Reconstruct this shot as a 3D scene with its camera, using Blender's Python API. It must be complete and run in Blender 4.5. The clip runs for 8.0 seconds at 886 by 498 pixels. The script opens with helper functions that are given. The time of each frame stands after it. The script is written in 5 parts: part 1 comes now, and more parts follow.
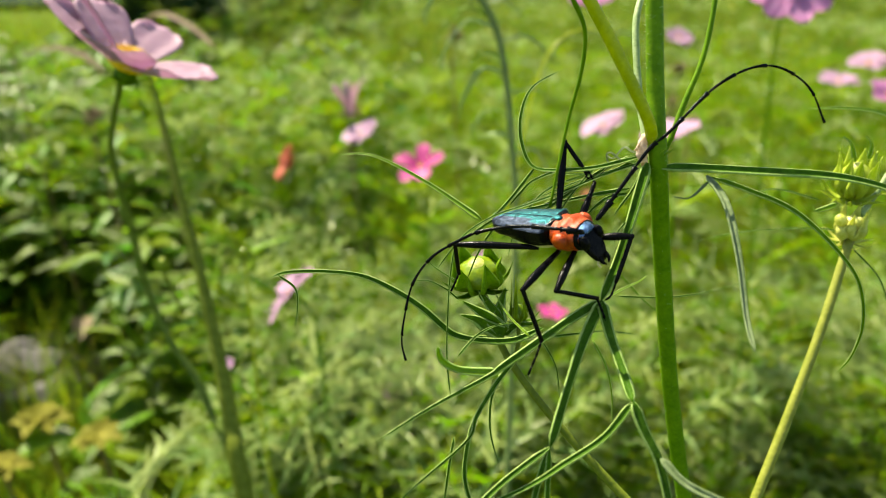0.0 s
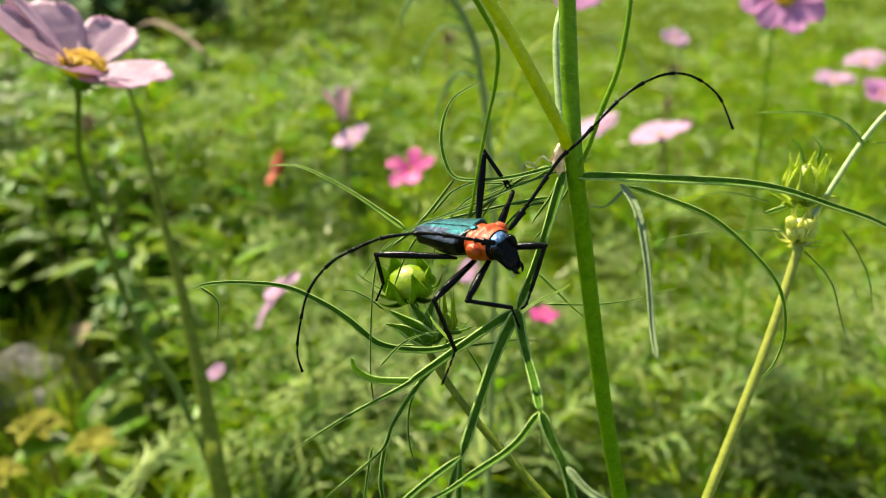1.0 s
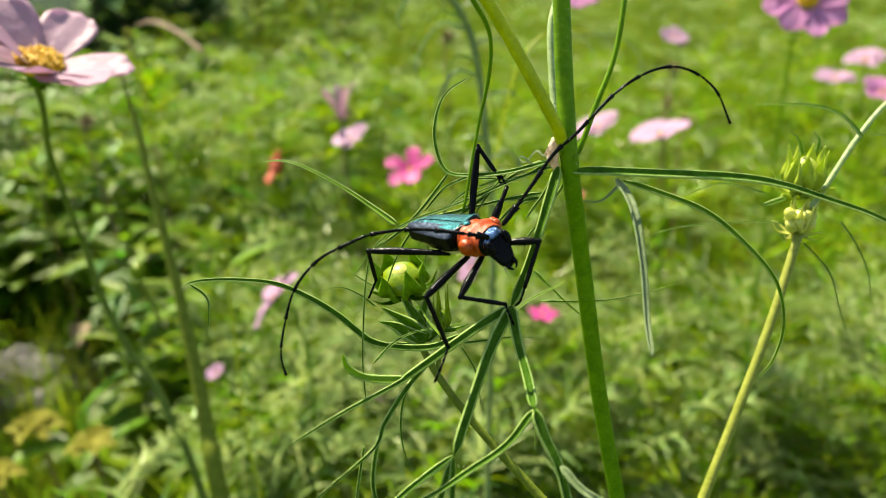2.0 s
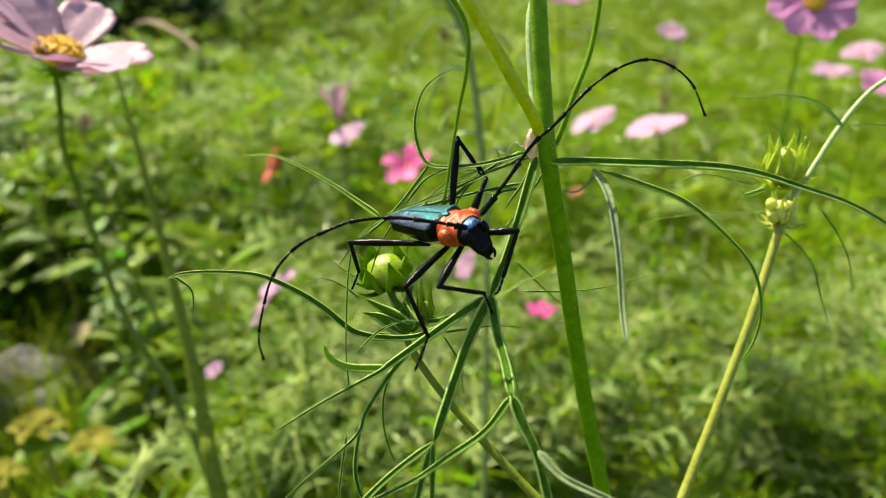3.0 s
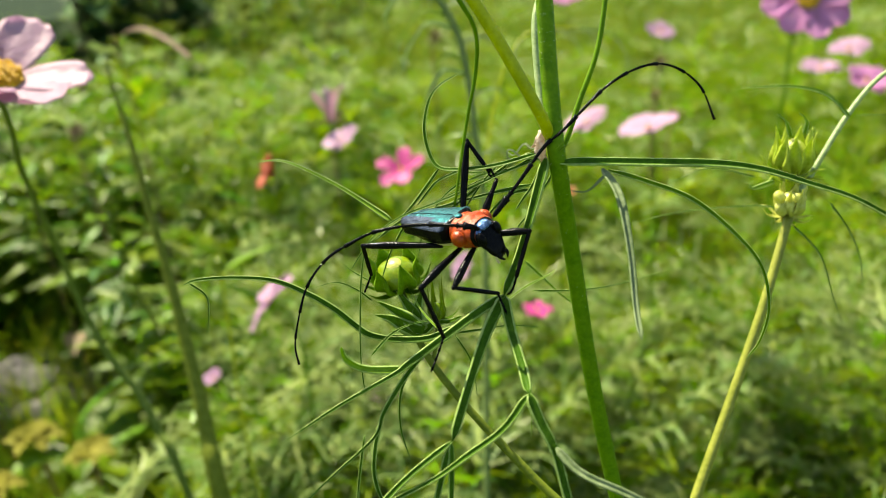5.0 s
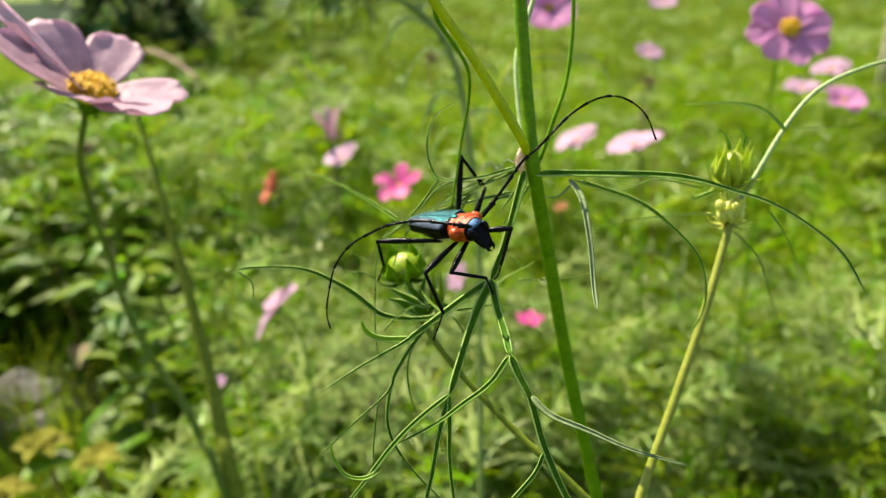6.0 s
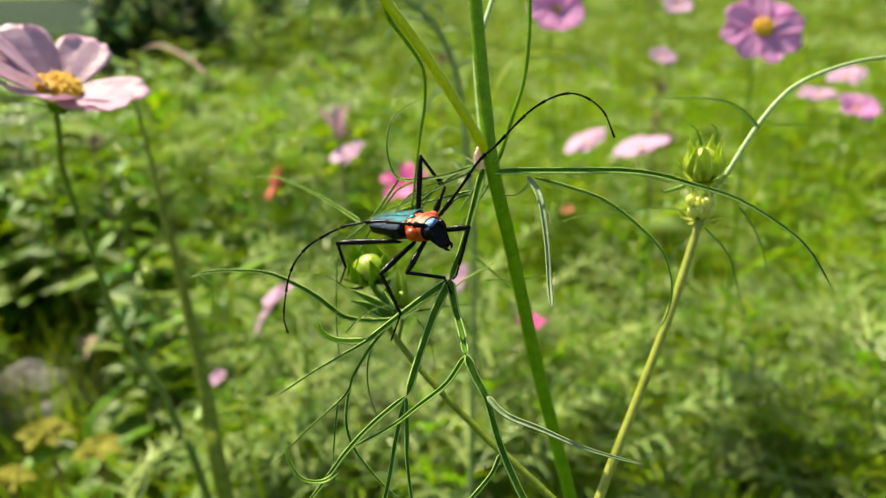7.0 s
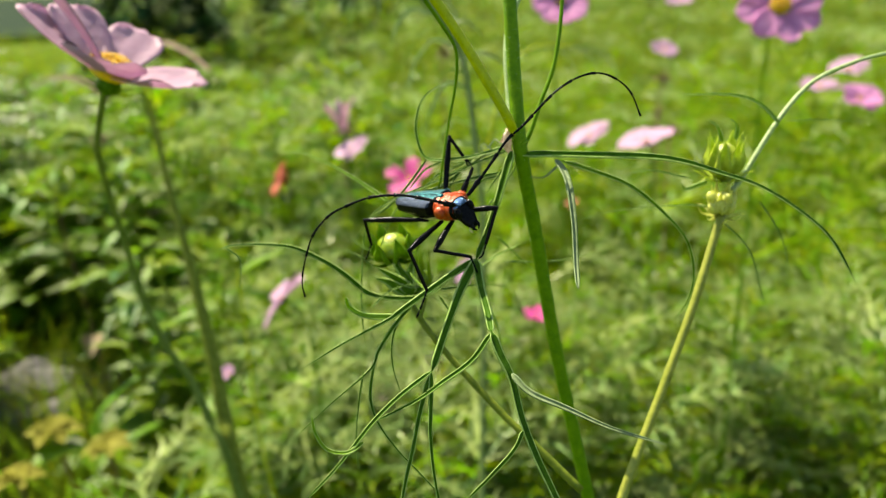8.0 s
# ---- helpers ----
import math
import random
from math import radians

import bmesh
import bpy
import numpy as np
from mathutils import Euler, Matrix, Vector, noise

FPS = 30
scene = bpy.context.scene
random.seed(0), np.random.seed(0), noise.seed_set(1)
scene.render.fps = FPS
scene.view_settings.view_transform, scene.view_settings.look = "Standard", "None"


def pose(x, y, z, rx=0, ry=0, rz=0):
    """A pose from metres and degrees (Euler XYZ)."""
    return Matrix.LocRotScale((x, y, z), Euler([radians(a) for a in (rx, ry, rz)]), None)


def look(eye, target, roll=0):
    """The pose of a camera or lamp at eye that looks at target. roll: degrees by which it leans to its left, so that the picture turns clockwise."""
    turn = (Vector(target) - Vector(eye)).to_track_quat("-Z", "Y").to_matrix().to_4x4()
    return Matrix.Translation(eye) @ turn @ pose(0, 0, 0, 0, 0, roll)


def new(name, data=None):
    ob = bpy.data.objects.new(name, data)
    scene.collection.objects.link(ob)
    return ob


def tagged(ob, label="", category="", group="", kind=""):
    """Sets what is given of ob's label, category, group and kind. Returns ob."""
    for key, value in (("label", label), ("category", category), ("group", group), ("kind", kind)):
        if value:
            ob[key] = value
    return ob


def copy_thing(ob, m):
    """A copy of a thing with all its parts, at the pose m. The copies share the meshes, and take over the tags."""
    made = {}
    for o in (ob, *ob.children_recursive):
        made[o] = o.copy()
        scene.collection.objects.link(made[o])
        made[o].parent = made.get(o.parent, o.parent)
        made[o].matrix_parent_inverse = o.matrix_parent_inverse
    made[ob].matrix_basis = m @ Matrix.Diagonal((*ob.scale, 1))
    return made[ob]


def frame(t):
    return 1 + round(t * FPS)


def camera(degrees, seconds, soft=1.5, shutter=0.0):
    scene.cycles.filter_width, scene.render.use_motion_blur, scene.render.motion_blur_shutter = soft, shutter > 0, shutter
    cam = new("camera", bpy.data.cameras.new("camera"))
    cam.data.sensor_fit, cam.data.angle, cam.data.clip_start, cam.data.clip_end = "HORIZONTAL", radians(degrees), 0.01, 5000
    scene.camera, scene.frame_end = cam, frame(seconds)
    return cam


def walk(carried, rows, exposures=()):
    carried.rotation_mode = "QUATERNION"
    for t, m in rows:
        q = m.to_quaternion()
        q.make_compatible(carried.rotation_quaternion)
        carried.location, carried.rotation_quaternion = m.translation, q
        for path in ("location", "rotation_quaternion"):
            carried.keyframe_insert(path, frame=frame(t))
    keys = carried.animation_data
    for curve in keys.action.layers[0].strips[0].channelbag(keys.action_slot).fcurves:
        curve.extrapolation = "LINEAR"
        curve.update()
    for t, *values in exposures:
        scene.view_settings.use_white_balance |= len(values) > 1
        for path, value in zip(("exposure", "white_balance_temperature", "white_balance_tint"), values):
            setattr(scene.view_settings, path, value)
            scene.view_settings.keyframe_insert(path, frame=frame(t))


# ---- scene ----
cam = camera(62.0, 8.0, soft=1.0)
# a phone lens close to its subject: small aperture disc, sharp at arm's reach of a hand
cam.data.dof.use_dof = True
cam.data.dof.focus_distance = 0.164
cam.data.dof.aperture_fstop = 13.0
PATH = [
    (0.0, 0.0000, 0.0000, 0.9500, 67.00, 0.00, 0.00),
    (0.2, 0.0005, -0.0010, 0.9517, 67.17, -0.27, -0.00),
    (0.5, 0.0152, 0.0006, 0.9529, 67.24, 0.92, -0.08),
    (0.6, 0.0159, 0.0013, 0.9528, 67.24, 1.05, 0.20),
    (0.8, 0.0157, -0.0002, 0.9531, 67.31, 0.80, 0.05),
    (1.0, 0.0184, -0.0003, 0.9518, 67.19, 0.68, 0.25),
    (1.2, 0.0209, 0.0035, 0.9507, 67.23, 1.27, 0.28),
    (2.3, 0.0197, 0.0007, 0.9502, 67.16, 0.70, 0.22),
    (2.5, 0.0233, 0.0004, 0.9507, 67.16, 1.10, 0.13),
    (2.8, 0.0241, -0.0008, 0.9483, 67.01, 1.65, -0.07),
    (3.0, 0.0243, -0.0011, 0.9495, 67.03, 1.27, 0.15),
    (3.2, 0.0245, 0.0021, 0.9498, 66.80, 1.40, 0.24),
    (3.5, 0.0234, 0.0090, 0.9485, 66.72, 1.10, 0.10),
    (3.8, 0.0269, 0.0096, 0.9494, 66.62, 1.32, 0.34),
    (4.0, 0.0211, 0.0057, 0.9474, 66.67, 1.72, -0.52),
    (4.2, 0.0151, 0.0049, 0.9479, 66.83, 1.67, -0.72),
    (4.5, 0.0133, 0.0052, 0.9483, 66.65, 0.32, -0.57),
    (4.7, 0.0176, 0.0033, 0.9486, 66.89, 2.04, -0.79),
    (5.8, 0.0215, -0.0315, 0.9582, 67.64, 2.15, -0.97),
    (6.0, 0.0187, -0.0403, 0.9597, 68.45, 1.98, -1.22),
    (6.2, 0.0113, -0.0443, 0.9601, 68.34, 1.92, -1.42),
    (6.5, -0.0010, -0.0374, 0.9578, 68.59, 0.55, -1.59),
    (6.8, 0.0131, -0.0374, 0.9596, 68.56, 1.50, -1.11),
    (7.0, 0.0328, -0.0396, 0.9564, 68.66, 1.16, 0.32),
    (7.2, 0.0312, -0.0394, 0.9546, 68.53, 0.76, 0.36),
    (7.5, 0.0190, -0.0378, 0.9572, 68.51, 1.48, -0.48),
    (7.8, 0.0196, -0.0386, 0.9546, 68.39, 1.80, -0.41),
    (8.0, 0.0262, -0.0428, 0.9551, 68.33, 1.72, 0.13),
]
walk(cam, [(t, pose(x, y, z, rx, ry, rz)) for t, x, y, z, rx, ry, rz in PATH], [(0.0, 1.86, 7800, 2), (8.0, 1.86, 7800, 2)])

# ---- light ----
SUN_AZ, SUN_EL = -42.0, 55.0          # degrees: azimuth from +y towards +x, elevation
world = bpy.data.worlds.new("sky")
scene.world = world
world.use_nodes = True
wn = world.node_tree.nodes
sky = wn.new("ShaderNodeTexSky")
sky.sky_type, sky.sun_disc = "NISHITA", False
sky.sun_elevation, sky.sun_rotation = radians(SUN_EL), radians(SUN_AZ)
wn["Background"].inputs["Strength"].default_value = 0.085
world.node_tree.links.new(sky.outputs[0], wn["Background"].inputs["Color"])
sun_dir = Vector((math.sin(radians(SUN_AZ)) * math.cos(radians(SUN_EL)), math.cos(radians(SUN_AZ)) * math.cos(radians(SUN_EL)), math.sin(radians(SUN_EL))))
sun_data = bpy.data.lights.new("sun", "SUN")
sun_data.energy, sun_data.angle, sun_data.color = 4.8, radians(0.53), (1.0, 0.95, 0.86)
sun = new("sun", sun_data)
sun.matrix_world = look(sun_dir * 30, (0, 0, 0))


# ---- materials ----
def material(name, dark, light, rough=0.5, scale=400.0, bump=0.15, through_light=0.0, spec=0.5, metal=0.0, vary=0.0, island=False, fine=4.0, tint=None):
    """Two colours mixed by noise at two scales; through_light: share of light that shines through thin leaf or petal."""
    m = bpy.data.materials.new(name)
    m.use_nodes = True
    nt = m.node_tree
    nd, ln = nt.nodes, nt.links
    bsdf = nd["Principled BSDF"]
    out = nd["Material Output"]
    tc = nd.new("ShaderNodeTexCoord")
    n1 = nd.new("ShaderNodeTexNoise")
    n1.inputs["Scale"].default_value, n1.inputs["Detail"].default_value = scale, 3
    n2 = nd.new("ShaderNodeTexNoise")
    n2.inputs["Scale"].default_value, n2.inputs["Detail"].default_value = scale * fine, 2
    for n in (n1, n2):
        ln.new(tc.outputs["Object"], n.inputs["Vector"])
    add = nd.new("ShaderNodeMath")
    add.operation = "MULTIPLY_ADD"
    ln.new(n2.outputs["Fac"], add.inputs[0])
    add.inputs[1].default_value = 0.45
    ln.new(n1.outputs["Fac"], add.inputs[2])
    ramp = nd.new("ShaderNodeValToRGB")
    ramp.color_ramp.elements[0].position, ramp.color_ramp.elements[0].color = 0.45, (*dark, 1)
    ramp.color_ramp.elements[1].position, ramp.color_ramp.elements[1].color = 0.98, (*light, 1)
    ln.new(add.outputs[0], ramp.inputs["Fac"])
    col = ramp.outputs["Color"]
    if vary:
        hsv = nd.new("ShaderNodeHueSaturation")
        src = nd.new("ShaderNodeNewGeometry").outputs["Random Per Island"] if island else nd.new("ShaderNodeObjectInfo").outputs["Random"]
        for sock, lo, hi in (("Hue", 0.5 - 0.06 * vary, 0.5 + 0.03 * vary), ("Value", 1 - 0.5 * vary, 1 + 0.5 * vary)):
            mr = nd.new("ShaderNodeMapRange")
            mr.inputs["To Min"].default_value, mr.inputs["To Max"].default_value = lo, hi
            if sock == "Hue":
                frac = nd.new("ShaderNodeMath")
                frac.operation = "MULTIPLY"
                frac.inputs[1].default_value = 7.13
                ln.new(src, frac.inputs[0])
                wrap = nd.new("ShaderNodeMath")
                wrap.operation = "FRACT"
                ln.new(frac.outputs[0], wrap.inputs[0])
                ln.new(wrap.outputs[0], mr.inputs["Value"])
            else:
                ln.new(src, mr.inputs["Value"])
            ln.new(mr.outputs["Result"], hsv.inputs[sock])
        ln.new(col, hsv.inputs["Color"])
        col = hsv.outputs["Color"]
    ln.new(col, bsdf.inputs["Base Color"])
    bsdf.inputs["Roughness"].default_value = rough
    bsdf.inputs["Metallic"].default_value = metal
    bsdf.inputs["Specular IOR Level"].default_value = spec
    if bump:
        bp = nd.new("ShaderNodeBump")
        bp.inputs["Strength"].default_value, bp.inputs["Distance"].default_value = bump, 0.4 / scale
        ln.new(add.outputs[0], bp.inputs["Height"])
        ln.new(bp.outputs["Normal"], bsdf.inputs["Normal"])
    if through_light:
        tr = nd.new("ShaderNodeBsdfTranslucent")
        if tint:
            mul = nd.new("ShaderNodeMix")
            mul.data_type, mul.blend_type = "RGBA", "MULTIPLY"
            mul.inputs["Factor"].default_value = 1.0
            ln.new(col, mul.inputs["A"])
            mul.inputs["B"].default_value = (*tint, 1)
            ln.new(mul.outputs["Result"], tr.inputs["Color"])
        else:
            ln.new(col, tr.inputs["Color"])
        mix = nd.new("ShaderNodeMixShader")
        mix.inputs["Fac"].default_value = through_light
        ln.new(bsdf.outputs[0], mix.inputs[1])
        ln.new(tr.outputs[0], mix.inputs[2])
        ln.new(mix.outputs[0], out.inputs["Surface"])
    return m


leaf_mat = material("cosmos_leaf", (0.034, 0.098, 0.006), (0.085, 0.20, 0.014), 0.5, 500, 0.2, 0.46, 0.07)
pale_mat = material("cosmos_leaf_pale", (0.12, 0.18, 0.065), (0.24, 0.30, 0.15), 0.50, 700, 0.4, 0.42, 0.25)
lime_mat = material("cosmos_leaf_young", (0.11, 0.23, 0.005), (0.23, 0.38, 0.014), 0.45, 500, 0.15, 0.40, 0.3)
rim_mat = material("leaf_margin", (0.20, 0.33, 0.06), (0.42, 0.54, 0.18), 0.42, 900, 0.1, 0.42, 0.2)
stem_mat = material("stem_green", (0.066, 0.165, 0.003), (0.13, 0.25, 0.006), 0.5, 300, 0.15, 0.26, 0.12)
olive_mat = material("stem_olive", (0.085, 0.115, 0.010), (0.17, 0.205, 0.026), 0.55, 200, 0.15, 0.25, 0.1)
palestalk_mat = material("stem_dull_green", (0.065, 0.11, 0.014), (0.13, 0.18, 0.035), 0.55, 200, 0.15, 0.2, 0.1)
arch_mat = material("stem_grey_green", (0.085, 0.135, 0.030), (0.19, 0.25, 0.085), 0.5, 150, 0.15, 0.2, 0.2)
silverleaf_mat = material("leaf_silver_green", (0.16, 0.25, 0.09), (0.32, 0.42, 0.20), 0.38, 200, 0.2, 0.35, 0.35)
budstalk_mat = material("bud_stalk_olive", (0.085, 0.125, 0.010), (0.17, 0.21, 0.022), 0.5, 300, 0.15, 0.25, 0.15)
limestem_mat = material("stem_yellow_green", (0.27, 0.33, 0.003), (0.42, 0.47, 0.010), 0.45, 300, 0.15, 0.35, 0.3)
palestem_mat = material("stem_pale", (0.19, 0.28, 0.09), (0.36, 0.44, 0.22), 0.45, 600, 0.3, 0.25, 0.3)
tanstem_mat = material("stem_straw", (0.14, 0.165, 0.014), (0.245, 0.26, 0.042), 0.45, 250, 0.15, 0.15, 0.3)
sheath_mat = material("node_sheath", (0.42, 0.32, 0.22), (0.74, 0.60, 0.52), 0.6, 500, 0.5, 0.45, 0.3)
bud_mat = material("bud_green", (0.115, 0.21, 0.004), (0.235, 0.315, 0.012), 0.33, 350, 0.15, 0.35)
sepal_mat = material("sepal_green", (0.085, 0.19, 0.006), (0.18, 0.31, 0.012), 0.45, 400, 0.2, 0.38, 0.15)
bract_mat = material("bract_green", (0.05, 0.13, 0.003), (0.12, 0.25, 0.008), 0.5, 500, 0.2, 0.38, 0.1)
budtip_mat = material("bud_cream", (0.46, 0.50, 0.07), (0.72, 0.72, 0.24), 0.4, 500, 0.1, 0.45)
paleb_mat = material("bud_pale_green", (0.30, 0.42, 0.02), (0.50, 0.58, 0.08), 0.4, 400, 0.15, 0.5)
hair_mat = material("stem_hair", (0.5, 0.55, 0.38), (0.7, 0.75, 0.55), 0.4, 500, 0.0, 0.4)
# beetle
teal_mat = material("elytra_teal", (0.001, 0.008, 0.012), (0.010, 0.105, 0.118), 0.38, 1400, 0.8, 0, 0.4, 0.9, fine=2.5)
violet_sheen_mat = material("elytra_violet_sheen", (0.002, 0.005, 0.010), (0.030, 0.042, 0.075), 0.42, 1400, 0.9, 0, 0.4, 0.85, fine=2.5)
black_mat = material("chitin_black", (0.001, 0.001, 0.0015), (0.003, 0.003, 0.0035), 0.20, 1200, 0.25, 0, 0.06)
orange_mat = material("pronotum_orange", (0.16, 0.014, 0.0004), (0.36, 0.050, 0.0012), 0.36, 800, 0.5, 0, 0.3)
blue_mat = material("head_blue", (0.006, 0.03, 0.07), (0.12, 0.22, 0.44), 0.30, 1000, 0.9, 0, 0.4, 0.8)
cream_mat = material("belly_cream", (0.30, 0.27, 0.15), (0.5, 0.46, 0.30), 0.5, 900, 0.2)
# flowers
palepetal_mat = material("petal_pale_pink", (0.43, 0.26, 0.37), (0.56, 0.385, 0.50), 0.5, 60, 0.15, 0.60, 0.25, fine=6.0)
petal_mat = material("petal_pink", (0.36, 0.20, 0.32), (0.46, 0.30, 0.42), 0.55, 60, 0.15, 0.46, 0.15, fine=6.0)
rosepetal_mat = material("petal_rose", (0.56, 0.22, 0.48), (0.72, 0.38, 0.63), 0.5, 60, 0.15, 0.62, 0.25, fine=6.0)
faded_mat = material("petal_faded", (0.42, 0.27, 0.34), (0.54, 0.39, 0.46), 0.6, 60, 0.15, 0.6, 0.15, fine=6.0)
magenta_mat = material("petal_magenta", (0.36, 0.020, 0.16), (0.49, 0.055, 0.25), 0.5, 60, 0.15, 0.42, 0.25, fine=6.0)
redpetal_mat = material("petal_red", (0.34, 0.06, 0.04), (0.48, 0.15, 0.07), 0.5, 60, 0.15, 0.42, 0.25, fine=6.0)
rust_mat = material("petal_rust", (0.26, 0.10, 0.05), (0.36, 0.16, 0.09), 0.6, 60, 0.15, 0.42, 0.15, fine=6.0)
disc_mat = material("disc_yellow", (0.46, 0.25, 0.001), (0.74, 0.47, 0.002), 0.6, 500, 0.6)
anther_mat = material("disc_anther", (0.22, 0.10, 0.002), (0.62, 0.36, 0.006), 0.6, 700, 0.4)
# meadow
feather_mat = material("meadow_cosmos_leaf", (0.086, 0.20, 0.005), (0.18, 0.31, 0.010), 0.55, 30, 0.0, 0.48, 0.12, vary=0.8, island=True)
# same leaves as feather_mat, darker: the mass's self-shadow put into the colour
farfeather_mat = material("meadow_cosmos_shaded", (0.060, 0.125, 0.006), (0.12, 0.20, 0.014), 0.6, 3, 0.0, 0.42, 0.1, vary=1.0, island=True)
silver_mat = material("meadow_leaf_pale", (0.15, 0.24, 0.055), (0.31, 0.41, 0.15), 0.40, 30, 0.0, 0.38, 0.3, vary=0.6, island=True)
broad_mat = material("broad_leaf", (0.050, 0.135, 0.005), (0.098, 0.215, 0.010), 0.40, 45, 0.3, 0.54, 0.22, vary=0.8, island=True)
grass_mat = material("grass_blade", (0.08, 0.165, 0.006), (0.17, 0.25, 0.014), 0.55, 20, 0.0, 0.45, 0.12, vary=1.0, island=True)
wither_mat = material("withered_petal", (0.10, 0.105, 0.010), (0.22, 0.20, 0.03), 0.7, 60, 0.3, 0.3, 0.1)
dry_mat = material("dry_leaf", (0.12, 0.085, 0.03), (0.22, 0.16, 0.075), 0.7, 60, 0.3, 0.25, vary=0.6, island=True)
soil_mat = material("soil", (0.045, 0.065, 0.012), (0.095, 0.140, 0.022), 0.95, 9, 0.8, 0, 0.1)
stone_mat = material("stone", (0.060, 0.058, 0.060), (0.15, 0.142, 0.146), 0.85, 18, 0.6, 0, 0.2)
hedge_mat = material("hedge_leaf", (0.033, 0.080, 0.014), (0.070, 0.145, 0.030), 0.6, 10, 0.0, 0.30, 0.12, vary=1.0, island=True)
# near-black leaf colour: the deep shade of a hollow put into the leaves
shaded_leaf_mat = material("shrub_leaf_shaded", (0.011, 0.026, 0.007), (0.028, 0.056, 0.016), 0.8, 10, 0.0, 0.15, 0.03, vary=1.0, island=True)
lane_mat = material("lane_gravel", (0.010, 0.019, 0.011), (0.019, 0.031, 0.018), 0.95, 6, 0.4, 0, 0.02)
post_mat = material("weathered_wood", (0.11, 0.11, 0.06), (0.20, 0.19, 0.12), 0.85, 12, 0.5)
bark_mat = material("bark", (0.06, 0.045, 0.03), (0.14, 0.11, 0.08), 0.85, 30, 0.5)


# ---- builders ----
def mesh_of(bm, mats, smooth=True):
    me = bpy.data.meshes.new("mesh")
    bm.to_mesh(me)
    bm.free()
    for m in mats if isinstance(mats, (list, tuple)) else (mats,):
        me.materials.append(m)
    if smooth:
        me.polygons.foreach_set("use_smooth", [True] * len(me.polygons))
    me.update()
    return me


def part(name, bm, mats, parent, label="", smooth=True):
    ob = new(name, mesh_of(bm, mats, smooth))
    ob.parent = parent
    if label:
        tagged(ob, label)
    return ob


def thing(name, place, label, category, group=""):
    ob = new(name)
    ob.empty_display_size = 0.01
    ob.location = place
    return tagged(ob, label, category, group)


def spline(points, per=5):
    """Catmull-Rom through the points."""
    ps = [Vector(p) for p in points]
    ps = [ps[0] * 2 - ps[1]] + ps + [ps[-1] * 2 - ps[-2]]
    res = []
    for i in range(1, len(ps) - 2):
        a, b, c, d = ps[i - 1:i + 3]
        for k in range(per):
            t = k / per
            res.append(0.5 * (2 * b + (c - a) * t + (2 * a - 5 * b + 4 * c - d) * t * t + (3 * b - a - 3 * c + d) * t ** 3))
    res.append(ps[-2])
    return res


def tube(bm, path, radii, sides=8, mat=0, flat=1.0):
    """A round tapering tube along a path; closed at both ends. flat squeezes it across its second axis."""
    n = len(path)
    rings = []
    ref = Vector((0.3, -0.8, 0.5))
    for i, p in enumerate(path):
        tan = (path[min(i + 1, n - 1)] - path[max(i - 1, 0)]).normalized()
        side = tan.cross(ref)
        if side.length < 1e-4:
            side = tan.cross(Vector((1, 0, 0)))
        side.normalize()
        up = side.cross(tan)
        r = radii(i / (n - 1)) if callable(radii) else radii
        rings.append([bm.verts.new(p + side * (math.cos(a) * r) + up * (math.sin(a) * r * flat)) for a in (2 * math.pi * k / sides for k in range(sides))])
    for a, b in zip(rings, rings[1:]):
        for k in range(sides):
            f = bm.faces.new((a[k], a[(k + 1) % sides], b[(k + 1) % sides], b[k]))
            f.material_index = mat
    for ring, flip in ((rings[0], True), (rings[-1], False)):
        f = bm.faces.new(ring[::-1] if flip else ring)
        f.material_index = mat


# channelled leaf lobe: cross-section (across, lift), rims thick and pale, a groove between
SECTION = ((-1.0, 0.06), (-0.64, 0.34), (-0.34, 0.02), (0.0, -0.14), (0.34, 0.02), (0.64, 0.34), (1.0, 0.06), (0.75, -0.18), (0.0, -0.36), (-0.75, -0.18))
RIM = {0, 1, 5, 6}


def ribbon(bm, path, half, facing, mat=0, rim=1):
    n = len(path)
    rings = []
    for i, p in enumerate(path):
        tan = (path[min(i + 1, n - 1)] - path[max(i - 1, 0)]).normalized()
        side = tan.cross(facing)
        if side.length < 0.15:
            side = tan.cross(Vector((1, 0, 0.2)))
        side.normalize()
        up = side.cross(tan)
        h = half(i / (n - 1))
        rings.append([bm.verts.new(p + side * (a * h) + up * (b * h)) for a, b in SECTION])
    m = len(SECTION)
    for a, b in zip(rings, rings[1:]):
        for k in range(m):
            f = bm.faces.new((a[k], b[k], b[(k + 1) % m], a[(k + 1) % m]))
            f.material_index = rim if k in (0, 5) else mat
    bm.faces.new(rings[0]).material_index = mat
    bm.faces.new(rings[-1][::-1]).material_index = mat


NODE = Vector((0.0436, 0.1496, 0.9084))
FACING = Vector((0.0, -0.60, 0.80)).normalized()
lobe_rng = random.Random(5)


def mm(owner, p):
    """Millimetres from the plant's leaf node, in the owner's space."""
    return NODE + Vector(p) / 1000 - Vector(owner.location)


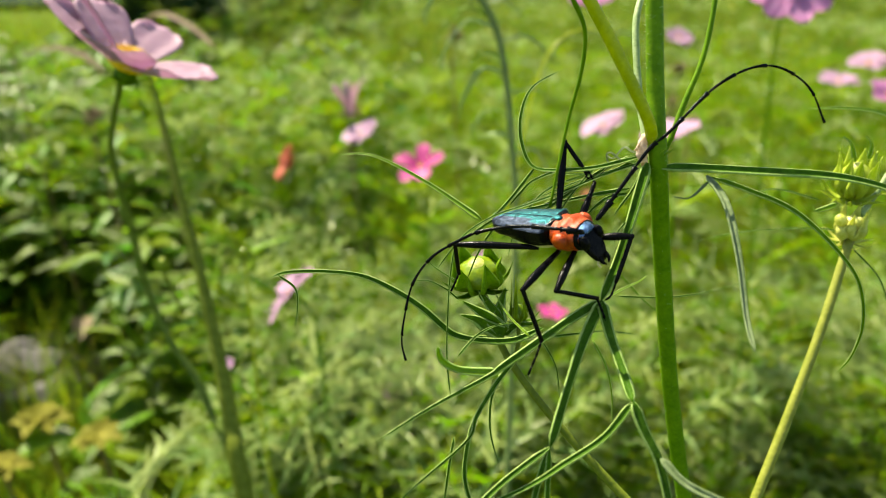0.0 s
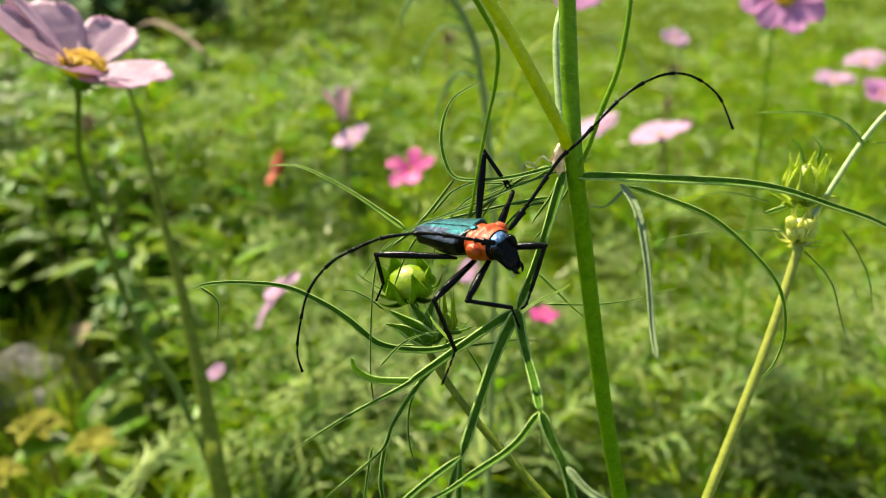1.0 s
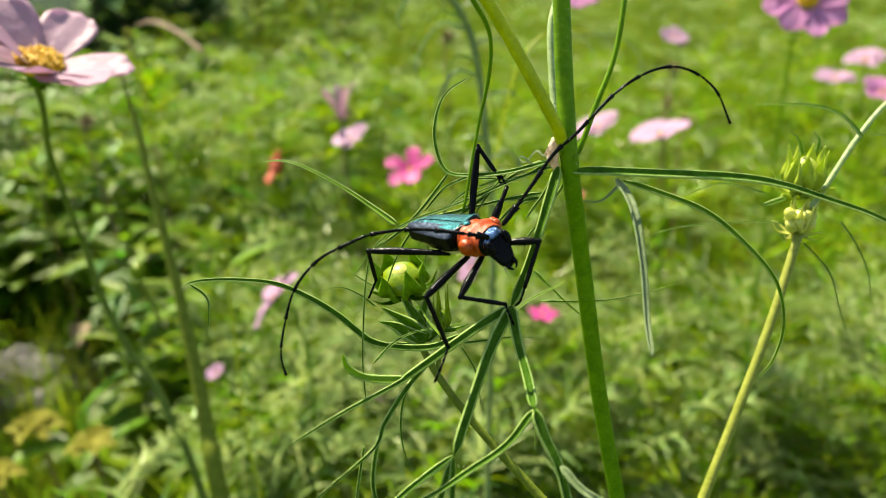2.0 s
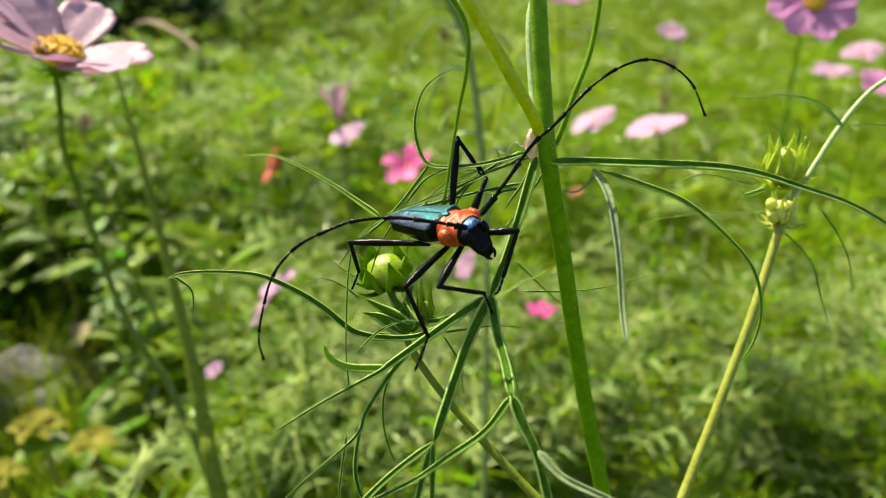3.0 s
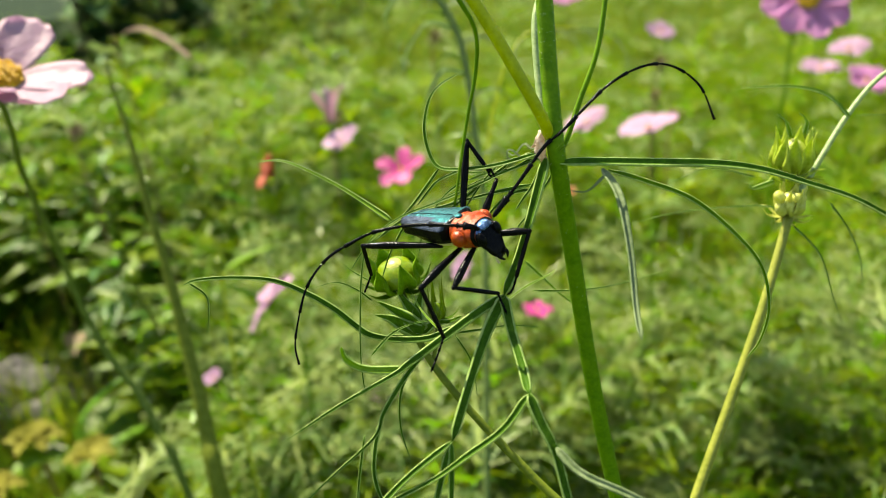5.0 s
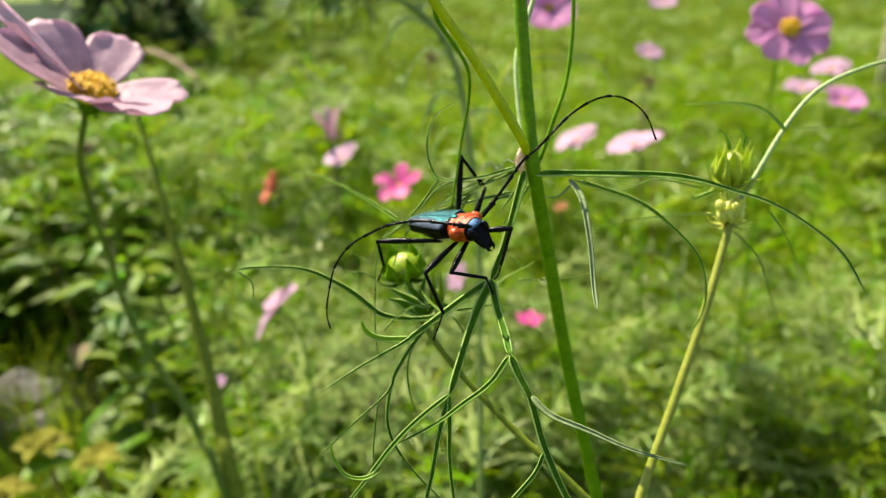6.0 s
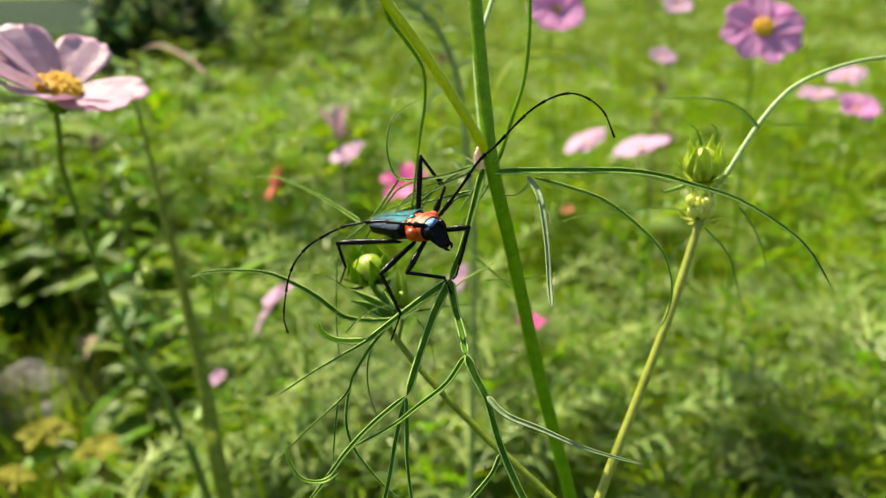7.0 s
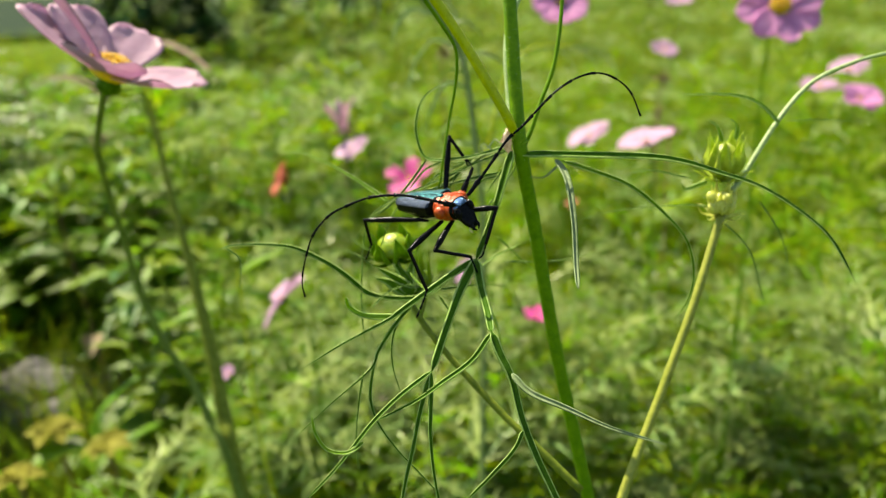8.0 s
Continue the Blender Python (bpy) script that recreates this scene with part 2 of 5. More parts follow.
def lobe(owner, width, tip, mat, points):
    """A narrow channelled leaf lobe, width in mm, narrowing to tip times that width."""
    bm = bmesh.new()
    path = spline([mm(owner, p) for p in points], 6)
    turn = lobe_rng.uniform(-0.35, 0.35)
    facing = (FACING + Vector((turn, 0, lobe_rng.uniform(-0.25, 0.25)))).normalized()
    w = width / 2000
    wob = lobe_rng.uniform(0, 6)
    ribbon(bm, path, lambda t: w * (1 + (tip - 1) * t) * (1 + 0.07 * math.sin(9 * t + wob)) * (1 if t < 0.94 else max(0.15, (1 - t) / 0.06)) * (1 if t > 0.05 else 0.3 + 14 * t), facing)
    return part("leaf_lobe", bm, [mat, mat if mat == pale_mat else rim_mat], owner)


def stalk(owner, name, r0, r1, mat, points, hairs=0):
    bm = bmesh.new()
    path = spline([mm(owner, p) for p in points], 8)
    tube(bm, path, lambda t: (r0 + (r1 - r0) * t) / 1000 * (1 + 0.02 * math.sin(23 * t)), 14)
    return part(name, bm, mat, owner)


def hairs_on(owner, points, r, count, mat, length=0.5):
    """Fine short hairs that stand off a stem."""
    bm = bmesh.new()
    path = spline([mm(owner, p) for p in points], 12)
    rng = random.Random(9)
    for _ in range(count):
        i = rng.randrange(len(path) - 1)
        p = path[i].lerp(path[i + 1], rng.random())
        tan = (path[i + 1] - path[i]).normalized()
        d = Vector((rng.gauss(0, 1), rng.gauss(0, 1), rng.gauss(0, 1)))
        d = (d - d.dot(tan) * tan).normalized()
        a = p + d * r / 1000 * 0.95
        b = a + (d + tan * rng.uniform(-0.2, 0.5)) * length / 1000 * rng.uniform(0.5, 1.2)
        s = tan.cross(d).normalized() * 0.00004
        q = [bm.verts.new(v) for v in (a - s, a + s, b, a + tan * 0.00006)]
        for f in ((0, 1, 2), (1, 3, 2), (3, 0, 2)):
            bm.faces.new([q[k] for k in f])
    return tagged(part("stem_hairs", bm, mat, owner), kind="stuff")


def blob(bm, centre, radii, mat=0, seg=16, rings=10, axes=None, shape=None):
    """An ellipsoid, optionally shaped: shape(u in -1..1 along its third axis) scales the girth."""
    ax = axes or (Vector((1, 0, 0)), Vector((0, 1, 0)), Vector((0, 0, 1)))
    grid = []
    for i in range(rings + 1):
        th = math.pi * i / rings
        u = -math.cos(th)
        g = math.sin(th) * (shape(u) if shape else 1)
        if i in (0, rings):
            grid.append([bm.verts.new(centre + ax[2] * (u * radii[2]))])
        else:
            grid.append([bm.verts.new(centre + ax[0] * (g * radii[0] * math.cos(a)) + ax[1] * (g * radii[1] * math.sin(a)) + ax[2] * (u * radii[2])) for a in (2 * math.pi * k / seg for k in range(seg))])
    for i in range(rings):
        a, b = grid[i], grid[i + 1]
        for k in range(seg):
            k2 = (k + 1) % seg
            if len(a) == 1:
                f = bm.faces.new((a[0], b[k2], b[k]))
            elif len(b) == 1:
                f = bm.faces.new((a[k], a[k2], b[0]))
            else:
                f = bm.faces.new((a[k], a[k2], b[k2], b[k]))
            f.material_index = mat


def axes_for(up):
    up = Vector(up).normalized()
    a = up.cross(Vector((0.1, 1, 0.05))).normalized()
    return a, up.cross(a), up


# ---- ground and distance ----
def ground_height(x, y):
    return 0.05 * noise.noise(Vector((x * 0.7, y * 0.7, 1.3)))


bm = bmesh.new()
N = 90
def spread(i):
    u = i / N * 2 - 1
    return math.copysign(abs(u) ** 2.2 * 400, u)
gv = [[bm.verts.new((spread(i), spread(j) + 2, ground_height(spread(i), spread(j) + 2) if abs(spread(i)) < 20 and abs(spread(j)) < 20 else 0)) for i in range(N + 1)] for j in range(N + 1)]
for j in range(N):
    for i in range(N):
        bm.faces.new((gv[j][i], gv[j][i + 1], gv[j + 1][i + 1], gv[j + 1][i]))
tagged(new("ground", mesh_of(bm, soil_mat)), "dark earth with moss and litter under the meadow", "ground", kind="structure")


# ---- the beetle's plant ----
def rooted(owner, name, r_foot, r0, r1, mat, points):
    """A stem in one piece, from the plant's foot up through the points (mm)."""
    ps = [mm(owner, p) for p in points]
    d = (ps[0] - ps[1]).normalized()
    foot = Vector((0, 0, -0.03))
    mid = ps[0] + d * 0.25 * (ps[0] - foot).length
    low = spline([foot, foot.lerp(mid, 0.65), mid, ps[0]], 8)
    path = low[:-1] + spline(ps, 8)
    share = (len(low) - 1) / (len(path) - 1)
    bm = bmesh.new()
    tube(bm, path, lambda t: (r_foot + (r0 - r_foot) * t / share if t < share else r0 + (r1 - r0) * (t - share) / (1 - share)) / 1000, 16)
    return part(name, bm, mat, owner)


def flower_bud(owner, centre, up, r, tall, mat, tipmat, sepals, seplen, bracts, brlen, seed, bractmat, sepalmat=None):
    """A round closed bud in a cup of pointed sepals over a ring of narrow spreading bracts. Sizes in mm."""
    rng = random.Random(seed)
    c = mm(owner, centre)
    ax = axes_for(up)
    r, seplen, brlen = r / 1000, seplen / 1000, brlen / 1000
    bm = bmesh.new()
    blob(bm, c, (r * 0.94, r * 0.94, r * tall), 0, 20, 12, ax, lambda u: 1 + 0.06 * math.cos(3 * u))
    bud = part("bud", bm, mat, owner)
    if tipmat:
        bm = bmesh.new()
        blob(bm, c + ax[2] * r * tall * 0.55, (r * 0.5, r * 0.5, r * tall * 0.52), 0, 16, 8, ax)
        part("petal_tip", bm, tipmat, bud, "cream petal tips showing in the closed bud")
    for k in range(sepals):
        a = 2 * math.pi * (k + rng.uniform(-0.15, 0.15)) / sepals
        d = ax[0] * math.cos(a) + ax[1] * math.sin(a)
        bm = bmesh.new()
        path = spline([c + d * r * 0.55 - ax[2] * r * tall * 0.85, c + d * r * 1.04 - ax[2] * r * 0.1, c + d * r * 0.98 + ax[2] * r * tall * 0.75, c + d * r * rng.uniform(0.8, 1.3) + ax[2] * (r * tall * 0.6 + seplen)], 5)
        w = r * 0.62
        ribbon(bm, path, lambda t: w * max(0.06, (1 - t) ** 0.9) * (0.7 + 0.6 * math.sin(min(1, t * 2.2) * 1.57)), d, 0, 0)
        part("sepal", bm, sepalmat or mat, bud)
    for k in range(bracts):
        a = 2 * math.pi * (k + rng.uniform(-0.2, 0.2)) / bracts
        d = ax[0] * math.cos(a) + ax[1] * math.sin(a)
        bm = bmesh.new()
        b0 = c - ax[2] * r * (tall + 0.1)
        path = spline([b0, b0 + d * brlen * 0.4 - ax[2] * brlen * 0.05, b0 + d * brlen * 0.75 + ax[2] * brlen * rng.uniform(0, 0.2), b0 + d * brlen * 1.0 + ax[2] * brlen * rng.uniform(0.1, 0.5)], 4)
        ribbon(bm, path, lambda t: r * 0.2 * max(0.1, 1 - t ** 1.5), (ax[2] + Vector((0, -0.3, 0))).normalized(), 0, 0)
        part("bract", bm, bractmat, bud)
    return bud


FOOT = Vector((0.142, 0.118, 0.0))
cosmos = thing("cosmos_plant", FOOT, "green cosmos plant with thread-like leaves and a round closed bud", "plant")
MAIN_STEM = [(22.5, -0.8, -109.4), (12.9, 3.1, -64.4), (6.4, 3.3, -28.0), (1.4, -0.9, -2.1), (0.3, 3.3, 12.0), (-0.4, 7.4, 26.0), (-0.9, 11.4, 39.8), (-1.1, 15.6, 56.1), (-0.6, 23.1, 80.1)]
rooted(cosmos, "stem", 2.6, 2.0, 1.7, stem_mat, MAIN_STEM)
stalk(cosmos, "side_branch", 1.25, 1.3, limestem_mat, [(-0.2, -0.1, 2.3), (-3.1, -3.5, 8.9), (-13.2, -2.2, 26.4), (-23.2, -1.9, 41.5), (-26.8, -3.7, 47.5), (-31.8, -4.1, 56.9)])
stalk(cosmos, "side_branch", 0.8, 0.7, palestem_mat, [(-0.2, 4.9, 1.4), (-1.0, 11.5, 10.6), (-1.0, 19.6, 23.2), (1.1, 24.5, 30.2), (4.2, 29.4, 37.3), (7.6, 35.0, 46.0), (11.0, 42.6, 59.5)])
stalk(cosmos, "leaf_stalk", 0.62, 0.5, stem_mat, [(2.5, 1.6, -1.3), (4.4, 2.4, 2.7), (7.0, 4.5, 9.6), (10.5, 7.3, 18.1), (12.5, 10.5, 27.8), (13.5, 14.3, 38.8), (13.9, 19.2, 55.4)])
stalk(cosmos, "leaf_stalk", 0.6, 0.3, stem_mat, [(-23.5, -2.0, 41.3), (-22.6, 0.1, 36.8), (-18.6, 1.4, 30.7), (-15.3, 2.7, 24.2), (-15.4, 3.1, 15.9), (-17.5, 2.8, 5.7), (-20.7, -0.7, -11.8)])
stalk(cosmos, "bud_stalk", 1.15, 0.65, budstalk_mat, [(16.3, -27.1, -92.0), (1.9, -19.8, -79.3), (-5.4, -15.4, -73.3), (-18.9, -7.9, -60.1), (-27.2, -2.0, -50.7), (-31.0, 2.4, -44.6), (-32.8, 6.5, -39.2), (-34.1, 9.4, -36.8)])
stalk(cosmos, "bud_stalk", 0.5, 0.5, budstalk_mat, [(-27.2, -2.0, -50.7), (-25.9, 1.5, -46.3), (-25.7, 4.8, -42.5)])
hairs_on(cosmos, MAIN_STEM, 1.9, 500, hair_mat)
hairs_on(cosmos, [(-0.2, -0.1, 2.3), (-3.1, -3.5, 8.9), (-13.2, -2.2, 26.4), (-23.2, -1.9, 41.5), (-26.8, -3.7, 47.5), (-31.8, -4.1, 56.9)], 1.25, 240, hair_mat, 0.4)
lobe(cosmos, 2.7, 0.35, leaf_mat, [(1.2, -2.2, -2.6), (8.2, -3.2, -2.4), (19.8, -4.4, -2.7), (34.0, -5.7, -3.2), (43.1, -7.0, -4.5), (52.1, -8.8, -7.2), (61.6, -10.9, -10.4), (70.8, -14.0, -15.9), (78.4, -17.6, -22.6), (84.0, -22.7, -33.0)])
lobe(cosmos, 2.3, 0.5, pale_mat, [(10.1, -5.7, -3.2), (12.1, -12.7, -6.9), (12.5, -21.3, -14.3), (11.9, -30.2, -22.4), (11.4, -37.1, -26.0)])
lobe(cosmos, 1.5, 0.3, stem_mat, [(11.8, -4.0, -4.2), (20.0, -3.2, -7.2), (30.4, -3.1, -11.7), (39.4, -4.2, -19.0), (46.1, -5.5, -26.9), (48.3, -7.4, -36.1), (46.8, -8.7, -43.9), (44.0, -8.8, -48.8)])
lobe(cosmos, 0.7, 0.4, pale_mat, [(11.0, -4.3, -5.1), (7.0, -6.5, -7.7), (3.0, -7.4, -7.2)])
lobe(cosmos, 0.7, 0.3, leaf_mat, [(-2.9, 4.4, -35.8), (8.6, 6.7, -37.2), (18.8, 9.5, -37.4), (33.6, 13.3, -35.3)])
lobe(cosmos, 0.8, 0.4, lime_mat, [(-4.4, 7.2, -29.2), (0.3, 7.3, -34.1), (4.6, 7.5, -38.7), (11.1, 7.4, -44.1)])
lobe(cosmos, 0.9, 0.4, leaf_mat, [(-0.7, -0.6, -1.5), (-9.5, -0.3, -4.7), (-17.2, -0.0, -8.3), (-25.0, 0.3, -11.5), (-33.0, 0.7, -14.7), (-39.9, 0.3, -19.9), (-41.9, -2.9, -26.0), (-42.6, -7.5, -35.6), (-42.7, -11.5, -43.8), (-41.7, -15.7, -52.3)])
lobe(cosmos, 1.3, 0.5, leaf_mat, [(-1.5, -0.3, -0.6), (-10.9, 0.7, -3.4), (-18.5, 2.4, -4.6), (-23.8, 4.6, -4.6), (-26.1, 7.2, -1.1), (-26.6, 10.6, 4.5), (-24.0, 14.3, 10.6), (-16.7, 17.0, 14.5)])
lobe(cosmos, 0.8, 0.4, leaf_mat, [(-23.4, 4.7, -4.4), (-29.8, 2.6, -12.3), (-34.8, 2.0, -17.0), (-40.7, 1.5, -21.5), (-45.1, 0.4, -27.2)])
lobe(cosmos, 1.1, 0.6, leaf_mat, [(-3.9, -0.1, -7.9), (-12.7, 0.7, -9.9), (-22.1, 1.3, -12.4), (-31.5, 1.7, -15.2), (-39.0, 1.2, -20.3)])
lobe(cosmos, 0.9, 0.5, leaf_mat, [(-18.6, 4.3, -5.2), (-24.0, 4.1, -7.5), (-26.6, 3.7, -10.0), (-29.0, 3.2, -12.9)])
lobe(cosmos, 1.0, 0.5, leaf_mat, [(-4.4, -0.5, -8.9), (-8.2, -0.5, -9.7), (-11.4, -1.1, -11.9), (-13.8, -1.7, -14.3)])
lobe(cosmos, 0.7, 0.5, pale_mat, [(-1.5, -0.1, -0.3), (-4.0, 0.8, 0.0), (-5.4, 1.9, 0.6), (-7.5, 1.7, -1.7), (-8.8, 2.7, -1.3)])
lobe(cosmos, 0.8, 0.5, leaf_mat, [(-2.5, 0.2, -2.2), (-7.5, 1.7, -2.6), (-10.7, 2.2, -5.7), (-14.1, 3.2, -7.3), (-20.5, 3.7, -10.3), (-26.9, 4.1, -13.3)])
lobe(cosmos, 1.5, 0.2, lime_mat, [(-35.1, 4.8, -16.8), (-39.9, 7.7, -14.2), (-46.3, 10.9, -10.7), (-54.4, 14.2, -7.0), (-61.1, 16.7, -5.1), (-68.4, 18.3, -5.6)])
lobe(cosmos, 1.9, 0.45, leaf_mat, [(-20.8, -2.0, -40.5), (-27.3, -4.0, -42.6), (-35.0, -4.9, -42.2), (-40.8, -5.3, -40.6), (-43.9, -5.7, -37.8), (-48.1, -5.5, -33.7), (-53.8, -5.3, -29.6), (-61.0, -5.3, -26.0), (-69.6, -6.2, -24.5), (-76.8, -7.6, -24.1), (-80.2, -9.4, -24.7)])
lobe(cosmos, 0.7, 0.4, leaf_mat, [(-78.3, -9.1, -24.0), (-74.6, -10.2, -26.7), (-74.2, -12.0, -30.8), (-74.7, -13.5, -34.5)])
lobe(cosmos, 0.7, 0.3, leaf_mat, [(-40.1, -4.0, -32.4), (-43.2, -3.9, -29.7), (-47.6, -4.1, -27.6), (-52.8, -5.5, -28.2)])
lobe(cosmos, 0.6, 0.3, leaf_mat, [(-40.6, 2.2, -30.7), (-44.9, 4.1, -28.7), (-48.7, 6.3, -26.2)])
lobe(cosmos, 2.4, 0.8, leaf_mat, [(-1.1, -1.8, -1.7), (-3.4, -5.4, -8.2), (-5.8, -8.9, -14.6), (-8.4, -12.4, -21.0), (-11.4, -15.7, -26.7)])
lobe(cosmos, 0.6, 0.4, leaf_mat, [(-6.2, -8.5, -12.4), (-8.0, -9.4, -14.4), (-8.7, -10.4, -16.7)])
lobe(cosmos, 2.4, 0.2, leaf_mat, [(-11.4, -15.7, -26.7), (-16.9, -17.6, -29.3), (-22.8, -19.8, -32.6), (-31.6, -22.8, -37.8), (-34.5, -24.3, -39.2), (-45.7, -28.7, -43.3), (-56.9, -33.5, -48.3)])
lobe(cosmos, 1.9, 0.6, lime_mat, [(-32.5, -23.1, -39.1), (-40.1, -24.0, -37.9), (-43.7, -24.4, -35.4), (-44.6, -24.5, -32.2)])
lobe(cosmos, 1.3, 0.25, leaf_mat, [(-27.4, -19.6, -36.0), (-32.5, -23.7, -40.5), (-36.9, -28.1, -45.8), (-38.9, -31.7, -49.1), (-48.7, -36.7, -55.7), (-58.3, -41.9, -62.8)])
lobe(cosmos, 0.8, 0.4, leaf_mat, [(-30.7, -20.6, -38.2), (-33.6, -22.7, -45.0), (-33.9, -25.0, -52.0), (-32.0, -27.2, -59.1)])
lobe(cosmos, 1.1, 0.4, leaf_mat, [(-37.5, -27.6, -47.1), (-39.0, -30.4, -53.2), (-39.2, -32.7, -58.3), (-37.2, -35.1, -63.4), (-32.6, -37.8, -69.3), (-27.9, -39.9, -73.9), (-22.6, -42.3, -79.2)])
lobe(cosmos, 0.8, 0.4, leaf_mat, [(-41.3, -26.5, -52.2), (-42.7, -29.8, -60.0), (-43.6, -33.2, -67.9), (-43.2, -36.6, -76.0)])
lobe(cosmos, 2.5, 0.7, leaf_mat, [(-11.4, -15.7, -26.7), (-15.6, -21.6, -32.2), (-19.5, -28.4, -39.5), (-23.3, -35.5, -47.7)])
lobe(cosmos, 1.6, 0.5, leaf_mat, [(-23.3, -35.5, -47.7), (-31.8, -38.3, -53.3), (-38.2, -41.0, -58.7), (-43.2, -43.7, -64.0), (-48.1, -46.2, -69.0), (-54.4, -49.0, -74.6)])
lobe(cosmos, 1.3, 0.6, leaf_mat, [(-23.5, -35.6, -47.9), (-23.8, -38.6, -55.2), (-24.1, -41.8, -62.6), (-23.4, -45.5, -71.3), (-21.8, -49.2, -80.0)])
lobe(cosmos, 1.4, 0.6, leaf_mat, [(-24.0, -36.0, -48.9), (-26.6, -40.0, -57.2), (-28.3, -43.6, -64.2), (-30.0, -46.5, -70.0), (-32.0, -50.5, -78.1)])
lobe(cosmos, 2.2, 0.85, leaf_mat, [(-11.4, -15.7, -26.7), (-10.5, -22.7, -31.2), (-9.2, -29.3, -35.0), (-8.6, -35.5, -37.5)])
lobe(cosmos, 2.3, 0.7, leaf_mat, [(-8.6, -35.5, -37.5), (-6.9, -38.3, -41.6), (-4.3, -41.5, -46.6), (-2.3, -46.0, -54.5), (0.5, -50.1, -61.7), (4.1, -54.2, -68.9), (9.0, -59.5, -78.8)])
lobe(cosmos, 1.9, 0.4, leaf_mat, [(-8.7, -35.6, -37.7), (-13.6, -37.2, -44.1), (-20.7, -38.3, -49.2), (-27.7, -39.2, -54.0), (-38.3, -40.3, -59.0)])
lobe(cosmos, 1.9, 0.35, pale_mat, [(-4.3, -42.0, -45.1), (-0.4, -46.0, -47.7), (7.4, -49.9, -49.6), (16.7, -54.0, -52.3), (28.4, -57.8, -54.4)])
lobe(cosmos, 1.2, 0.6, leaf_mat, [(-2.1, -48.0, -56.9), (-4.4, -50.3, -60.5), (-9.6, -53.0, -65.1), (-15.3, -55.6, -69.6)])
lobe(cosmos, 0.7, 0.3, leaf_mat, [(-20.9, -15.9, -34.9), (-15.7, -15.1, -34.7), (-9.8, -14.3, -34.5), (-2.7, -14.0, -35.5)])
lobe(cosmos, 1.3, 0.5, lime_mat, [(-40.4, -42.9, -62.7), (-44.2, -44.5, -64.5), (-49.0, -44.8, -63.3), (-51.7, -43.8, -59.0), (-52.3, -42.8, -54.7)])
lobe(cosmos, 0.8, 0.3, lime_mat, [(-14.3, -8.4, -35.2), (-6.3, -4.7, -30.7), (-0.2, -2.1, -28.8), (1.8, -0.1, -28.4)])
lobe(cosmos, 1.1, 0.4, leaf_mat, [(-3.7, 1.6, -1.3), (-9.0, 2.1, -4.1), (-13.9, 2.2, -7.6), (-18.8, 2.4, -11.0), (-23.9, 2.9, -13.7)])
lobe(cosmos, 0.9, 0.4, leaf_mat, [(-11.2, 2.5, -4.4), (-14.2, 1.3, -7.2), (-16.7, 0.0, -10.2), (-18.2, -0.9, -12.3)])
lobe(cosmos, 0.6, 0.5, pale_mat, [(-6.2, 0.3, -1.8), (-8.2, 1.3, -0.4), (-9.1, 1.3, -1.1), (-8.2, 0.6, -3.7)])
lobe(cosmos, 0.8, 0.4, leaf_mat, [(-2.6, -2.8, -4.0), (-4.5, -4.1, -7.2), (-6.5, -5.1, -9.6), (-8.1, -6.0, -11.7)])
lobe(cosmos, 1.0, 0.4, leaf_mat, [(-3.1, 1.3, -2.1), (-6.7, 1.5, -4.2), (-10.2, 2.1, -5.3), (-14.5, 3.0, -5.7), (-18.7, 4.1, -5.7), (-23.7, 5.7, -4.5)])
lobe(cosmos, 0.8, 0.4, leaf_mat, [(1.0, 0.1, -4.9), (-0.7, -0.4, -7.9), (-2.5, -0.7, -10.3), (-3.7, -1.0, -12.7)])
lobe(cosmos, 0.8, 0.4, leaf_mat, [(-26.7, 1.3, -12.4), (-31.7, 2.2, -17.0), (-35.5, 2.4, -23.4), (-38.0, 2.4, -30.1)])
lobe(cosmos, 0.9, 0.4, leaf_mat, [(-15.7, 0.7, -8.6), (-22.1, 0.5, -13.4), (-27.0, 0.8, -16.8), (-30.7, 1.3, -20.0)])
lobe(cosmos, 0.7, 0.4, lime_mat, [(-23.9, -5.5, -41.2), (-28.7, -0.4, -38.1), (-31.6, 4.7, -34.9)])
lobe(cosmos, 0.8, 0.4, leaf_mat, [(-40.3, -11.4, -42.3), (-36.1, -7.4, -39.5), (-31.6, -4.1, -38.8), (-27.1, -1.5, -39.4)])
lobe(cosmos, 0.7, 0.3, leaf_mat, [(-21.7, -4.7, -41.7), (-18.1, -6.3, -48.1), (-17.0, -8.5, -55.9)])
lobe(cosmos, 0.8, 0.4, leaf_mat, [(-18.8, 1.3, -7.2), (-22.5, 1.7, -10.0), (-25.7, 1.6, -14.1), (-28.0, 1.2, -18.9), (-29.2, 0.6, -24.1)])
lobe(cosmos, 0.7, 0.4, lime_mat, [(-12.7, 1.2, -5.0), (-16.3, 1.6, -6.5), (-19.4, 2.2, -7.7), (-22.3, 2.6, -9.3)])
lobe(cosmos, 0.8, 0.3, lime_mat, [(-9.1, -1.3, -44.1), (-5.8, -3.3, -50.4), (-4.3, -5.9, -58.2), (-4.6, -9.6, -68.8)])
